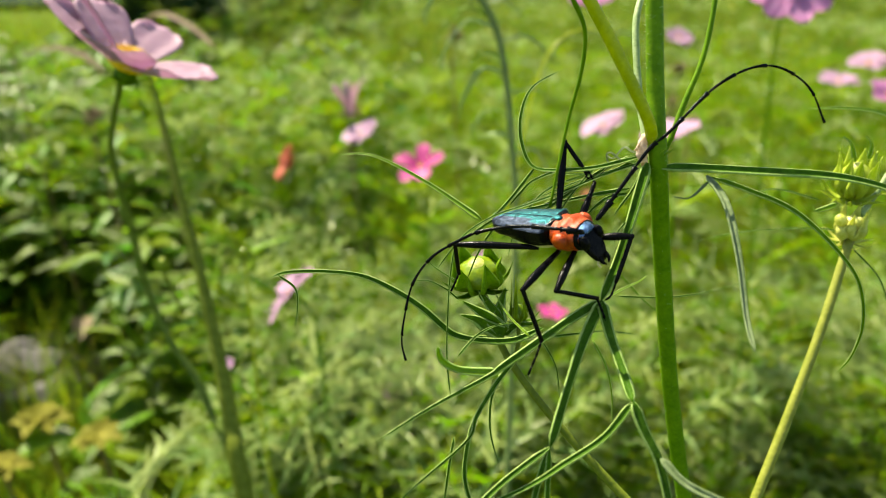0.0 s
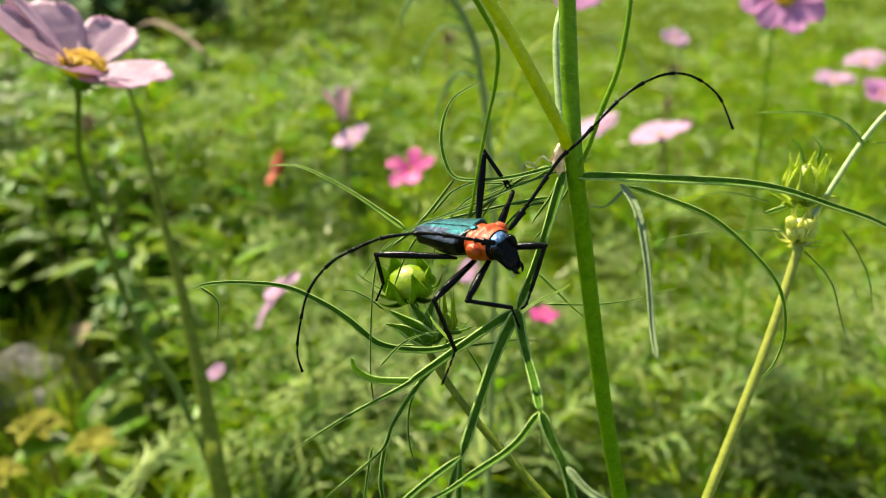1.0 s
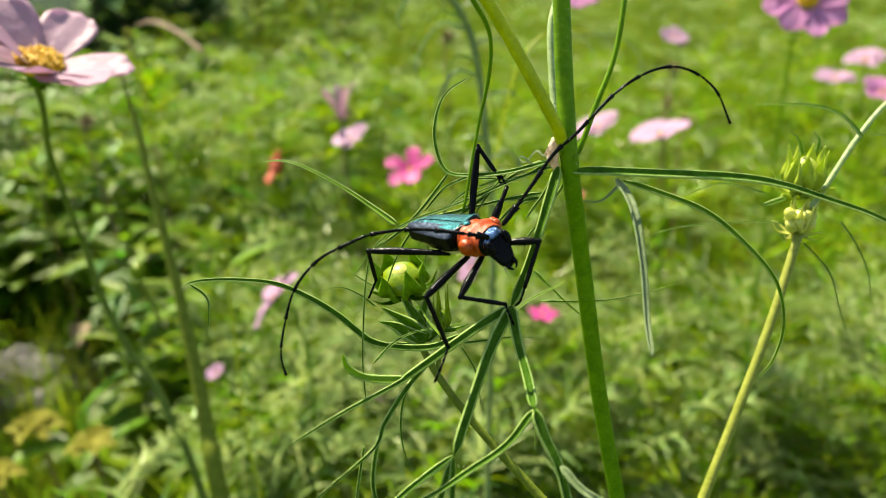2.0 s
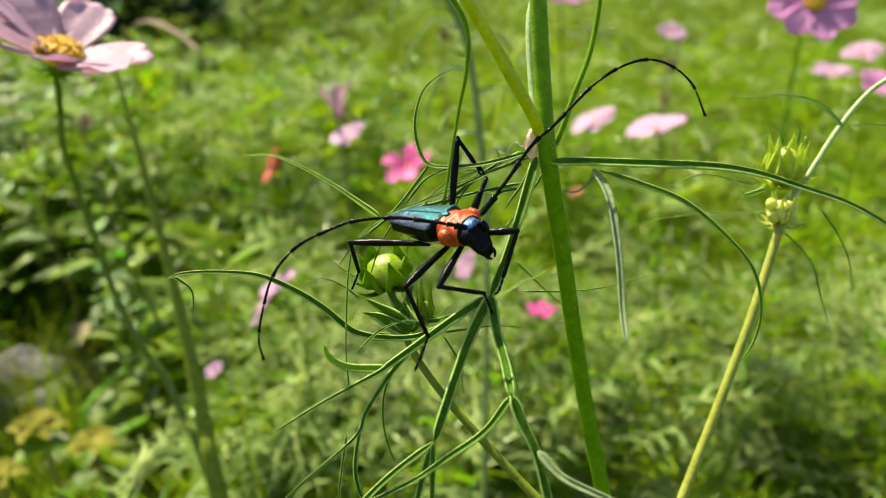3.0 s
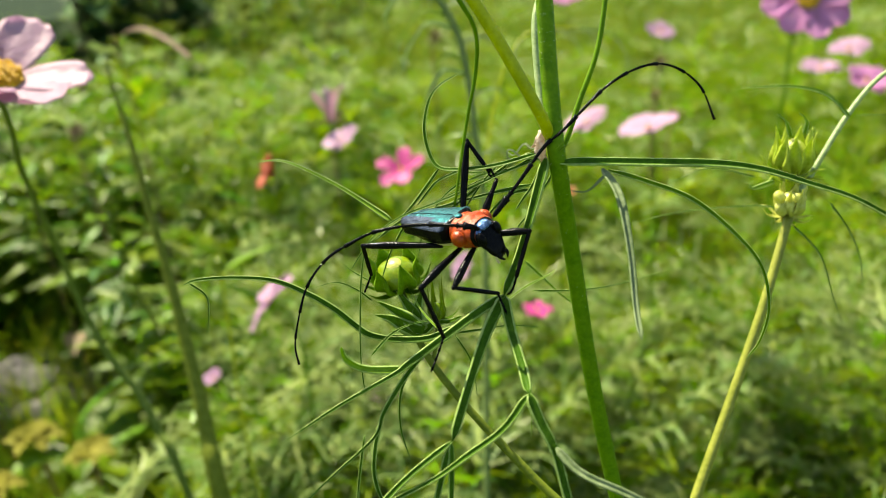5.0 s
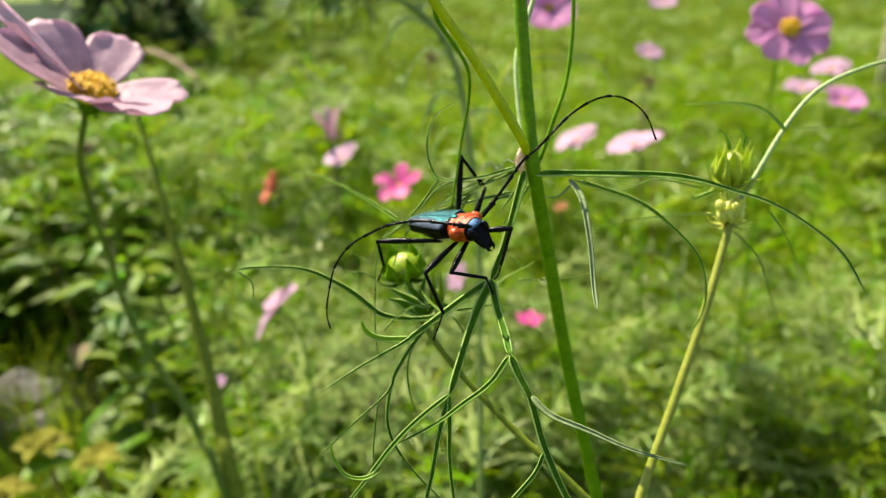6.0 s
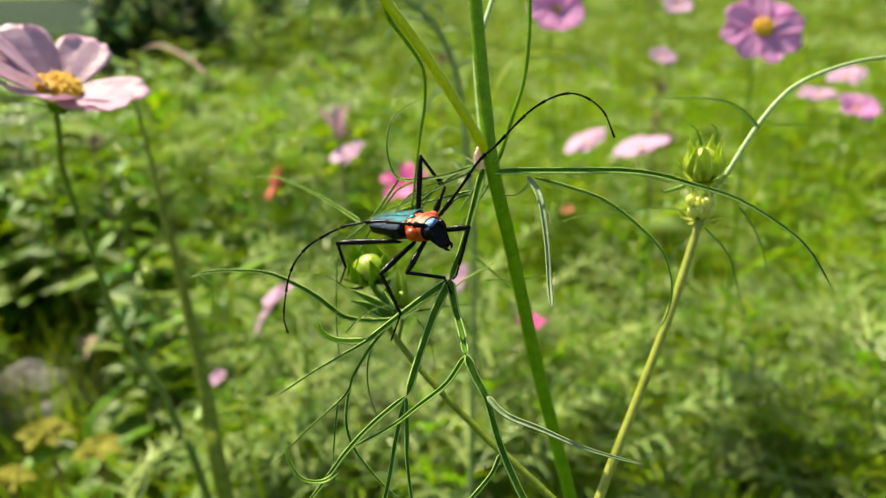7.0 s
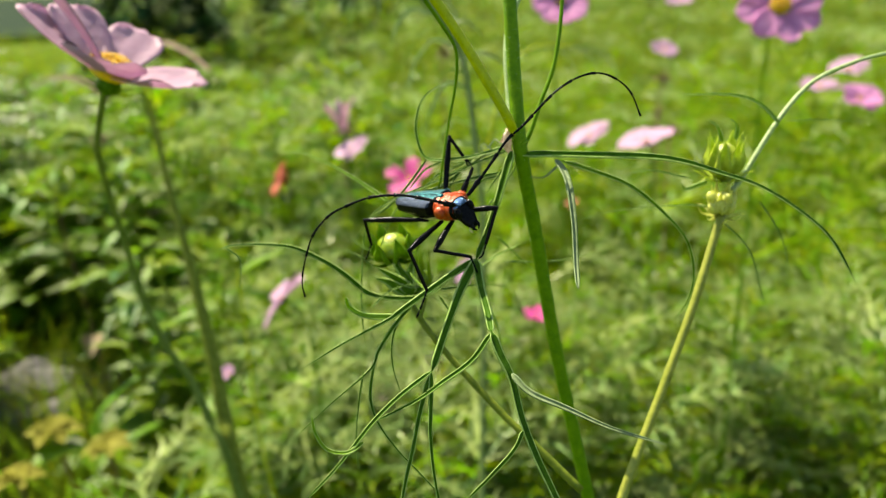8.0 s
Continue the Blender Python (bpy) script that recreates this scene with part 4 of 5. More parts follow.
# ---- cosmos flowers ----
def petal_mesh(length, width, seed, mat, cup, curl=0.45):
    """A broad petal with a notched, toothed tip, ribs along it and a thin edge."""
    rng = random.Random(seed)
    bm = bmesh.new()
    nu, nv = 12, 10
    teeth = [rng.uniform(0.965, 1.0) for _ in range(nv + 1)]
    side = rng.uniform(-0.15, 0.15)
    lift = rng.uniform(-0.08, 0.10)
    tops, bots = [], []
    for i in range(nu + 1):
        u = i / nu
        w = width * 0.5 * (0.24 + 0.76 * math.sin(min(1, u / 0.72) * math.pi / 2) ** 1.1) * (1 - max(0, (u - 0.78) / 0.22) ** 2 * 0.30)
        a, b = [], []
        for j in range(nv + 1):
            v = j / nv * 2 - 1
            reach = length * u * (1 - 0.12 * v * v * u * u - (1 - teeth[j]) * u ** 6 * (0.5 if j % 3 else 1.2))
            z = cup * length * u * (1.0 - curl * u) + lift * length * u * u + 0.10 * w * v * v + 0.018 * length * math.cos(v * 7.0) * u * (1 - u * 0.4) + 0.02 * length * math.sin(5 * u + seed)
            p = Vector((reach, v * w + side * length * u * u * 0.4, z))
            a.append(bm.verts.new(p))
            b.append(bm.verts.new(p + Vector((0, 0, -0.00030))))
        tops.append(a)
        bots.append(b)
    for i in range(nu):
        for j in range(nv):
            bm.faces.new((tops[i][j], tops[i + 1][j], tops[i + 1][j + 1], tops[i][j + 1]))
            bm.faces.new((bots[i][j], bots[i][j + 1], bots[i + 1][j + 1], bots[i + 1][j]))
    for i in range(nu):
        bm.faces.new((tops[i][0], bots[i][0], bots[i + 1][0], tops[i + 1][0]))
        bm.faces.new((tops[i][nv], tops[i + 1][nv], bots[i + 1][nv], bots[i][nv]))
    for j in range(nv):
        bm.faces.new((tops[nu][j], bots[nu][j], bots[nu][j + 1], tops[nu][j + 1]))
    return mesh_of(bm, mat)


def bloom(owner, centre, axis, radius, mat, seed, cup=0.35, petals=8, spin=0.0, broad=1.0, disc=0.16, curl=0.45, loose=1.0, places=None):
    """A cosmos bloom under its plant: calyx, petals round a dome of florets. axis: the way it faces."""
    rng = random.Random(seed)
    ax = axes_for(axis)
    turn = Matrix((ax[0], ax[1], ax[2])).transposed().to_4x4()
    c = Vector(centre) - Vector(owner.location)
    bm = bmesh.new()
    blob(bm, Vector((0, 0, -radius * 0.06)), (radius * 0.13, radius * 0.13, radius * 0.12), 0, 12, 8)
    for k in range(8):
        a = 2 * math.pi * k / 8
        d = Vector((math.cos(a), math.sin(a), 0))
        ribbon(bm, spline([Vector((0, 0, -radius * 0.12)), d * radius * 0.16 + Vector((0, 0, -radius * 0.10)), d * radius * 0.34 + Vector((0, 0, -radius * 0.03))], 3), lambda t: radius * 0.035 * (1.15 - t), Vector((0, 0, 1)), 0, 0)
    head = part("flower_head", bm, bract_mat, owner)
    head.matrix_basis = Matrix.Translation(c) @ turn
    for a, rise, wide in places or ():
        ob = new("petal", petal_mesh(radius * rng.uniform(0.96, 1.04), radius * broad * wide * rng.uniform(0.76, 0.82), seed * 7 + int(a), mat, rise, curl))
        ob.parent = head
        ob.matrix_basis = pose(0, 0, 0.0004 * (int(a) % 3), rng.uniform(-5, 5), 0, a)
    petals = 0 if places else petals
    kinds = [petal_mesh(radius * rng.uniform(0.94, 1.04), radius * broad * rng.uniform(0.74, 0.86), seed * 7 + k, mat, cup + rng.uniform(-0.08, 0.08), curl) for k in range(min(petals, 4))]
    for k in range(petals):
        ob = new("petal", kinds[k % len(kinds)])
        ob.parent = head
        a = spin + 360 * k / petals + rng.uniform(-6, 6) * loose
        ob.matrix_basis = pose(0, 0, 0.0006 * (k % 2), rng.uniform(-7, 7) * loose, rng.uniform(-6, 6) * loose, a)
    bm = bmesh.new()
    rise = radius * (0.04 + 0.62 * cup * disc)
    blob(bm, Vector((0, 0, rise)), (radius * disc, radius * disc, radius * disc * 0.45), 0, 18, 10)
    dm = part("flower_disc", bm, disc_mat, head, "domed yellow flower centre")
    bm = bmesh.new()
    for _ in range(240):
        a, q = rng.uniform(0, 6.283), math.sqrt(rng.random())
        base = Vector((math.cos(a) * q * radius * disc, math.sin(a) * q * radius * disc, rise + radius * disc * 0.42 * math.sqrt(max(0, 1 - q * q))))
        tip = base + Vector((math.cos(a) * q * 0.25, math.sin(a) * q * 0.25, 1)).normalized() * radius * disc * rng.uniform(0.12, 0.30)
        tube(bm, [base, base.lerp(tip, 0.7), tip], lambda t: radius * disc * (0.024 + 0.030 * t), 5, 0 if rng.random() < 0.7 else 1)
    tagged(part("pollen_crown", bm, [disc_mat, anther_mat], head), kind="stuff")
    return head


def curved_stem(owner, points, r0, r1, mat, name="stem"):
    bm = bmesh.new()
    base = Vector(owner.location)
    tube(bm, spline([Vector(p) - base for p in points], 8), lambda t: r0 + (r1 - r0) * t, 10)
    return part(name, bm, mat, owner)


def thread_leaf(bm, base, direction, size, rng, fine=1.0, mat=0):
    """A twice-divided cosmos leaf: a midrib with paired thread-like lobes, made of thin three-sided strips."""
    d = Vector(direction).normalized()
    side = d.cross(Vector((rng.uniform(-0.3, 0.3), rng.uniform(-0.3, 0.3), 1))).normalized()
    up = side.cross(d)
    w = 0.0011 * fine

    def strip(pts, w0):
        prev = None
        for i, p in enumerate(pts):
            t = i / (len(pts) - 1)
            tan = (pts[min(i + 1, len(pts) - 1)] - pts[max(i - 1, 0)]).normalized()
            s = tan.cross(up)
            if s.length < 0.05:
                s = side.copy()
            s = s.normalized() * (w0 * (1.1 - t))
            cur = (bm.verts.new(p - s), bm.verts.new(p - up * w0 * 0.6), bm.verts.new(p + s))
            if prev:
                for k in range(2):
                    bm.faces.new((prev[k], prev[k + 1], cur[k + 1], cur[k])).material_index = mat
            prev = cur
    droop = rng.uniform(0.15, 0.5)
    rib = [base + d * size * t + Vector((0, 0, -droop * size * t * t)) + up * 0.12 * size * t for t in (0, 0.5, 1.0)]
    strip(rib, w * 1.3)
    for k in range(3):
        t = 0.25 + 0.26 * k
        p = base + d * size * t + Vector((0, 0, -droop * size * t * t)) + up * 0.12 * size * t
        for s in (-1, 1):
            ln = size * (0.62 - 0.38 * t) * rng.uniform(0.7, 1.2)
            q = (d * rng.uniform(0.5, 1.0) + side * s * rng.uniform(0.6, 1.0) + up * rng.uniform(-0.2, 0.5)).normalized()
            e = p + q * ln
            strip([p, p + q * ln * 0.5 + up * 0.05 * ln, e + Vector((0, 0, -0.18 * ln))], w)


PALE_FOOT = Vector((-0.06, 0.30, 0.0))
pale_flower = thing("cosmos_flower", PALE_FOOT, "pale pink cosmos in full bloom, yellow centre, swaying on its stem", "flower")
FLOWER_L = Vector((-0.1395, 0.2701, 0.9051))
pale_head = bloom(pale_flower, FLOWER_L + Vector((0.003, 0, -0.0015)), (0.0, 0.0, 1.0), 0.0355, palepetal_mat, 21, 0.50, disc=0.245, broad=0.84, curl=0.15, places=((47, 1.10, 1.15), (104, 0.52, 1.25), (156, 0.48, 1.1), (199, 0.46, 1.0), (280, 0.42, 0.95), (328, 0.52, 0.95), (12, 0.50, 1.0)))
PALE_TURN = pale_head.matrix_basis.copy()
curved_stem(pale_flower, [FLOWER_L + Vector((0, 0.001, -0.003)), (-0.1520, 0.2950, 0.8905), (-0.1705, 0.3280, 0.8740), (-0.1868, 0.3550, 0.8511), (-0.1940, 0.3746, 0.8184), (-0.1963, 0.3881, 0.7843), (-0.1950, 0.3940, 0.7495), (-0.1844, 0.3924, 0.7138), (-0.1698, 0.3881, 0.6901), (-0.1572, 0.3782, 0.6655), (-0.1428, 0.3654, 0.6339), (-0.105, 0.338, 0.45), PALE_FOOT + Vector((0, 0, -0.03))], 0.0012, 0.0030, palestalk_mat)

neighbour = thing("cosmos_plant", (-0.045, 0.245, 0.0), "tall olive-green cosmos stem beside the pale bloom", "plant")
curved_stem(neighbour, [(-0.1891, 0.4763, 0.8864), (-0.1830, 0.4678, 0.8649), (-0.1730, 0.4527, 0.8352), (-0.1632, 0.4356, 0.8006), (-0.1535, 0.4201, 0.7700), (-0.1450, 0.4048, 0.7397), (-0.1363, 0.3883, 0.7064), (-0.1287, 0.3720, 0.6735), (-0.1196, 0.3532, 0.6341), (-0.078, 0.294, 0.40), (-0.045, 0.245, -0.03)], 0.0007, 0.0066, olive_mat)
stalk(neighbour, "bud_stalk", 1.2, 0.9, olive_mat, [(-207.0, 263.0, -178.0), (-214.0, 267.0, -163.0), (-218.0, 268.0, -150.0)])
flower_bud(neighbour, (-218.0, 268.0, -146.0), (0.1, 0, 1), 3.6, 1.1, bud_mat, budtip_mat, 5, 3.0, 5, 6.0, 61, lime_mat)

rose_flower = thing("cosmos_flower", (0.36, 0.72, 0.0), "rose-pink cosmos bloom facing out, with a yellow centre, swaying", "flower")
FLOWER_R = Vector((0.3426, 0.692, 0.892))
bloom(rose_flower, FLOWER_R, (-0.10, -0.80, 0.60), 0.038, rosepetal_mat, 33, 0.14, 8, 5.0, broad=0.84, disc=0.24)
curved_stem(rose_flower, [FLOWER_R + Vector((0, 0.004, -0.003)), FLOWER_R + Vector((0.002, 0.02, -0.05)), (0.35, 0.715, 0.6), (0.36, 0.72, -0.02)], 0.0012, 0.002, stem_mat)

# blooms deeper in the meadow: place, way it faces, radius, petals, cup
FAR_BLOOMS = (
    ((-0.108, 0.952, 0.710), (-0.40, -0.25, 0.85), 0.027, petal_mat, 0.35, 0.10, "small pink cosmos bloom among feathery leaves"),
    ((-0.138, 0.592, 0.656), (-0.74, -0.04, 0.66), 0.033, petal_mat, 0.05, 0.06, "pink cosmos bloom seen edge-on, leaning"),
    ((-0.028, 0.897, 0.682), (-0.30, -0.50, 0.65), 0.033, magenta_mat, 0.5, 0.10, "magenta cosmos bloom with cupped, parted petals"),
    ((-0.183, 0.868, 0.692), (-0.75, -0.25, 0.45), 0.025, redpetal_mat, 0.9, 0.16, "red half-open cosmos bloom"),
    ((0.735, 1.383, 0.700), (0.05, -0.12, 1.0), 0.040, petal_mat, 0.15, 0.12, "pale pink cosmos bloom tilted to the sky"),
    ((0.271, 1.222, 0.655), (-0.45, -0.10, 0.85), 0.042, petal_mat, 0.35, 0.10, "pale pink cosmos bloom tilted to the sky"),
    ((0.272, 0.863, 0.731), (-0.35, 0.00, 0.92), 0.038, petal_mat, 0.2, 0.10, "pale pink cosmos bloom tilted to the sky"),
    ((0.605, 1.003, 0.749), (0.1, -0.45, 0.85), 0.030, rosepetal_mat, 0.5, 0.14, "mauve cosmos bloom among the meadow leaves"),
    ((0.810, 1.429, 0.725), (-0.2, -0.2, 0.9), 0.038, petal_mat, 0.3, 0.14, "pale pink cosmos bloom tilted to the sky"),
    ((0.157, 0.851, 0.900), (0.1, -0.7, 0.6), 0.036, rosepetal_mat, 0.3, 0.14, "rose-pink cosmos bloom on a tall stem"),
    ((0.547, 1.702, 0.852), (0.0, -0.6, 0.8), 0.036, petal_mat, 0.3, 0.14, "pale pink cosmos bloom on a tall stem"),
    ((0.126, 0.753, 0.550), (0.05, -0.05, 1.0), 0.019, magenta_mat, 0.25, 0.12, "magenta cosmos bloom low in the meadow"),
    ((-0.125, 1.007, 0.715), (-0.12, -0.10, 1.0), 0.026, faded_mat, 3.6, 0.08, "fading mauve cosmos bloom, petals folded upright"),
    ((0.479, 1.548, 0.759), (0.1, -0.5, 0.8), 0.030, petal_mat, 0.3, 0.14, "pale pink cosmos bloom far in the meadow"),
    ((0.002, 0.771, 0.464), (0.4, -0.6, 0.6), 0.027, petal_mat, 0.3, 0.16, "small pale pink cosmos bloom low in the meadow"),
    ((-0.052, 0.762, 0.442), (-0.2, -0.5, 0.8), 0.023, petal_mat, 0.6, 0.12, "small pale pink cosmos bloom low in the meadow"),
    ((0.044, 0.729, 0.620), (-0.7, -0.3, 0.5), 0.018, petal_mat, 0.5, 0.12, "small pale pink cosmos bloom behind the bud"),
    ((0.213, 1.043, 0.592), (-0.3, -0.3, 0.8), 0.011, rust_mat, 0.9, 0.20, "rust-red half-closed cosmos bloom"),
    ((-0.234, 0.686, 0.518), (-0.4, -0.3, 0.8), 0.011, petal_mat, 0.9, 0.16, "half-closed pale pink cosmos bloom"),
)
for i, (place, axis, rad, mat, cup, disc, label) in enumerate(FAR_BLOOMS):
    p = Vector(place)
    foot = Vector((p.x + 0.05 * math.sin(i * 2.4), p.y + 0.06 + 0.03 * math.cos(i), 0))
    plant = thing("cosmos_flower", foot, label, "flower", "cosmos blooms of the meadow")
    bloom(plant, p, axis, rad, mat, 50 + i, cup, 5 if mat in (magenta_mat, faded_mat) else 8, i * 17.0, broad=0.5 if mat == faded_mat else 0.8 if mat == magenta_mat else 1.0, disc=disc)
    ax = Vector(axis).normalized()
    curved_stem(plant, [p - ax * 0.003, p - ax * 0.03 - Vector((0, 0, 0.02)), p.lerp(foot, 0.4) + Vector((0.01, 0, 0)), foot - Vector((0, 0, 0.03))], 0.0011, 0.0019, stem_mat)


def seed_head(place, size):
    """A spent cosmos head: brown starburst of seeds on a dry stem."""
    p = Vector(place)
    foot = Vector((p.x + 0.03, p.y + 0.05, 0))
    ob = thing("seed_head", foot, "brown spent cosmos seed head on a dry stem", "seed head", "spent heads of the meadow")
    rng = random.Random(int(p.x * 1000) + 7)
    c = p - foot
    bm = bmesh.new()
    for _ in range(34):
        d = Vector((rng.gauss(0, 1), rng.gauss(0, 1), rng.gauss(0.4, 1))).normalized()
        tube(bm, [c, c + d * size * 0.6, c + d * size * rng.uniform(0.8, 1.2)], lambda t: size * 0.07 * (1.2 - t), 5)
    tagged(part("seed_burst", bm, dry_mat, ob), kind="stuff")
    curved_stem(ob, [p, p - Vector((0.004, 0, 0.06)), p.lerp(foot, 0.5), foot - Vector((0, 0, 0.03))], 0.0012, 0.002, dry_mat)


for place, size in (((0.44, 1.40, 0.72), 0.020), ((0.43, 1.38, 0.66), 0.016), ((-0.13, 1.05, 0.72), 0.022), ((0.02, 1.25, 0.80), 0.018), ((-0.55, 1.15, 0.69), 0.020), ((0.36, 1.05, 0.70), 0.016)):
    seed_head(place, size)


# dry grass stalks bowed over behind the pale bloom
def dry_stalk(points, width):
    pts = [Vector(p) for p in points]
    ob = thing("dry_stalk", (pts[0].x, pts[0].y, 0.0), "brown dry grass stalk bowed over", "dry stalk", "dry stalks of the meadow")
    bm = bmesh.new()
    ribbon(bm, spline([p - ob.location for p in pts], 6), lambda t: width * (0.18 if t < 0.45 else min(1.0, 0.18 + (t - 0.45) * 4) * (1.5 - t)), Vector((0, -0.5, 0.85)), 0, 0)
    part("blade", bm, dry_mat, ob)


for points, width in (([(-0.366, 1.039, -0.020), (-0.396, 1.009, 0.767), (-0.405, 1.015, 0.833), (-0.370, 1.003, 0.856), (-0.326, 0.977, 0.846), (-0.284, 0.945, 0.822)], 0.006), ([(-0.540, 1.032, -0.020), (-0.570, 1.002, 0.750), (-0.547, 1.002, 0.803), (-0.510, 0.986, 0.816), (-0.468, 0.973, 0.810), (-0.431, 0.953, 0.789)], 0.006)):
    dry_stalk(points, width)


# ---- meadow plants ----
def meadow_cosmos(seed, height, per_node=2, fine=1.0, size=0.10, stems=3, silver=0.20):
    """A bushy cosmos plant: stems and many thread-like divided leaves."""
    rng = random.Random(seed)
    plant = thing("meadow_cosmos", (0, 0, 0), "bushy cosmos plant of feathery thread-like leaves, no bloom", "plant", "cosmos bushes of the meadow")
    foliage = bmesh.new()
    for k in range(stems):
        lean = Vector((rng.uniform(-0.16, 0.16), rng.uniform(-0.16, 0.16), 0))
        h = height * rng.uniform(0.8, 1.05)
        pts = [Vector((0.02 * k, 0, -0.03)), lean * 0.35 + Vector((0, 0, h * 0.4)), lean * 0.8 + Vector((rng.uniform(-0.02, 0.02), 0, h * 0.75)), lean + Vector((0, 0, h))]
        bm = bmesh.new()
        path = spline(pts, 5)
        tube(bm, path, lambda t: 0.0024 - 0.0014 * t, 5)
        part("stem", bm, stem_mat, plant)
        for i in range(3, len(path)):
            for s in range(per_node):
                a = rng.uniform(0, 6.283)
                d = Vector((math.cos(a), math.sin(a), rng.uniform(0.1, 0.9)))
                thread_leaf(foliage, path[i] + Vector((0, 0, rng.uniform(-0.03, 0.03))), d, size * rng.uniform(0.7, 1.25), rng, fine, 1 if rng.random() < silver else 0)
    tagged(part("foliage", foliage, [feather_mat, silver_mat], plant, smooth=False), kind="stuff")
    return plant


rng = random.Random(77)
near_bushes = [meadow_cosmos(100 + k, h, 2, 2.3, 0.125) for k, h in enumerate((0.46, 0.56, 0.64, 0.50, 0.34))]
near_spots, far_spots = [], []
for row in range(9):
    y = 0.98 + 0.23 * row
    span = 0.45 + 0.66 * y
    n = int(span * 2 / 0.235)
    for i in range(n):
        x = -span + 2 * span * (i + rng.random()) / n
        yy = y + rng.uniform(-0.1, 0.1)
        if x < -0.05 - 0.1 * yy and rng.random() < 0.45:
            continue
        if -0.85 < x / yy < -0.46 and yy < 1.5:
            continue
        near_spots.append((x, yy))
y = 3.1
while y < 12:
    span = 0.5 + 0.68 * y
    n = int(span * 2 / (0.22 + 0.035 * y))
    for i in range(n):
        x = -span + 2 * span * (i + rng.random()) / n
        if x > -2.8 - 0.2 * max(0, 7 - y) or y < 6:
            yy = y + rng.uniform(-0.15, 0.15)
            if x > -0.40 * y:
                far_spots.append((x, yy))
    y += 0.22 + 0.05 * y
for i in range(420):
    x, y = rng.uniform(-7, 7), rng.uniform(-6, 7)
    if math.hypot(x, y) > 0.9 and abs(math.degrees(math.atan2(x, y + 0.5))) > 44:
        far_spots.append((x, y))
for i, (x, y) in enumerate(near_spots):
    m = pose(x, y, ground_height(x, y), 0, 0, rng.uniform(0, 360))
    if i < len(near_bushes):
        near_bushes[i].matrix_basis = m
    else:
        copy_thing(near_bushes[rng.randrange(len(near_bushes))], m)
# low young growth in front of the bushes
low_bushes = [meadow_cosmos(140 + k, h, 2, 1.9, 0.105, 3, 0.55) for k, h in enumerate((0.42, 0.53))]
for i in range(80):
    x, y = (rng.uniform(-0.30, 0.85), rng.uniform(0.68, 1.05)) if i < 46 else (rng.uniform(-0.24, 0.08), rng.uniform(0.62, 0.9))
    m = pose(x, y, ground_height(x, y), 0, 0, rng.uniform(0, 360))
    if i < 2:
        low_bushes[i].matrix_basis = m
    else:
        copy_thing(low_bushes[i % 2], m)


tall = [meadow_cosmos(160 + k, h, 2, 1.7, 0.09, 2, 0.45) for k, h in enumerate((0.72, 0.80))]
for i in range(11):
    x, y = (rng.uniform(-0.45, -0.05), rng.uniform(1.15, 1.6)) if i < 7 else (rng.uniform(0.1, 0.5), rng.uniform(1.4, 2.0))
    m = pose(x, y, ground_height(x, y), 0, 0, rng.uniform(0, 360))
    if i < 2:
        tall[i].matrix_basis = m
    else:
        copy_thing(tall[i % 2], m)


glossy = [meadow_cosmos(180 + k, h, 3, 4.2, 0.085, 2, 0.42) for k, h in enumerate((0.70, 0.78, 0.62))]
for i in range(9):
    x, y = (rng.uniform(-0.55, -0.08), rng.uniform(1.35, 1.7)) if i < 5 else (rng.uniform(-0.95, -0.45), rng.uniform(1.7, 2.3))
    m = pose(x, y, ground_height(x, y), 0, 0, rng.uniform(0, 360))
    if i < 3:
        glossy[i].matrix_basis = m
    else:
        copy_thing(glossy[i % 3], m)
for i in range(32):
    x, y = (rng.uniform(0.10, 0.75), rng.uniform(0.60, 1.0)) if i < 18 else (rng.uniform(0.30, 0.85), rng.uniform(0.85, 1.3))
    copy_thing(low_bushes[0], pose(x, y, ground_height(x, y) - 0.06, 0, 0, rng.uniform(0, 360)))


def far_meadow():
    """The meadow beyond: the same divided leaves, coarser, in one mass."""
    rng = random.Random(12)
    kinds = []
    for k in range(3):
        b = bmesh.new()
        for _ in range(26):
            p = Vector((rng.uniform(-0.16, 0.16), rng.uniform(-0.16, 0.16), rng.uniform(0.15, 0.62)))
            a = rng.uniform(0, 6.283)
            thread_leaf(b, p, (math.cos(a), math.sin(a), rng.uniform(0.1, 0.9)), rng.uniform(0.12, 0.2), rng, 3.0, 1 if rng.random() < 0.2 else 0)
        b.verts.index_update()
        kinds.append((np.array([v.co[:] for v in b.verts]), np.array([[v.index for v in f.verts] for f in b.faces]), np.array([f.material_index for f in b.faces])))
        b.free()
    verts, faces, slots, count = [], [], [], 0
    for x, y in far_spots:
        co, fa, sl = kinds[rng.randrange(3)]
        a, s = rng.uniform(0, 6.283), rng.uniform(0.85, 1.2)
        turn = np.array(((math.cos(a), math.sin(a), 0), (-math.sin(a), math.cos(a), 0), (0, 0, 1))) * s
        verts.append(co @ turn + np.array((x, y, 0)))
        faces.append(fa + count)
        slots.append(sl)
        count += len(co)
    me = bpy.data.meshes.new("far_meadow")
    me.from_pydata(np.concatenate(verts).tolist(), [], np.concatenate(faces).tolist())
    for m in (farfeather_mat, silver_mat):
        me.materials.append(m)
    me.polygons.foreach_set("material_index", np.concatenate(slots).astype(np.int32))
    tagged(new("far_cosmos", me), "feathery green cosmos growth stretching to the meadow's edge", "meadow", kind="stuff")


far_meadow()


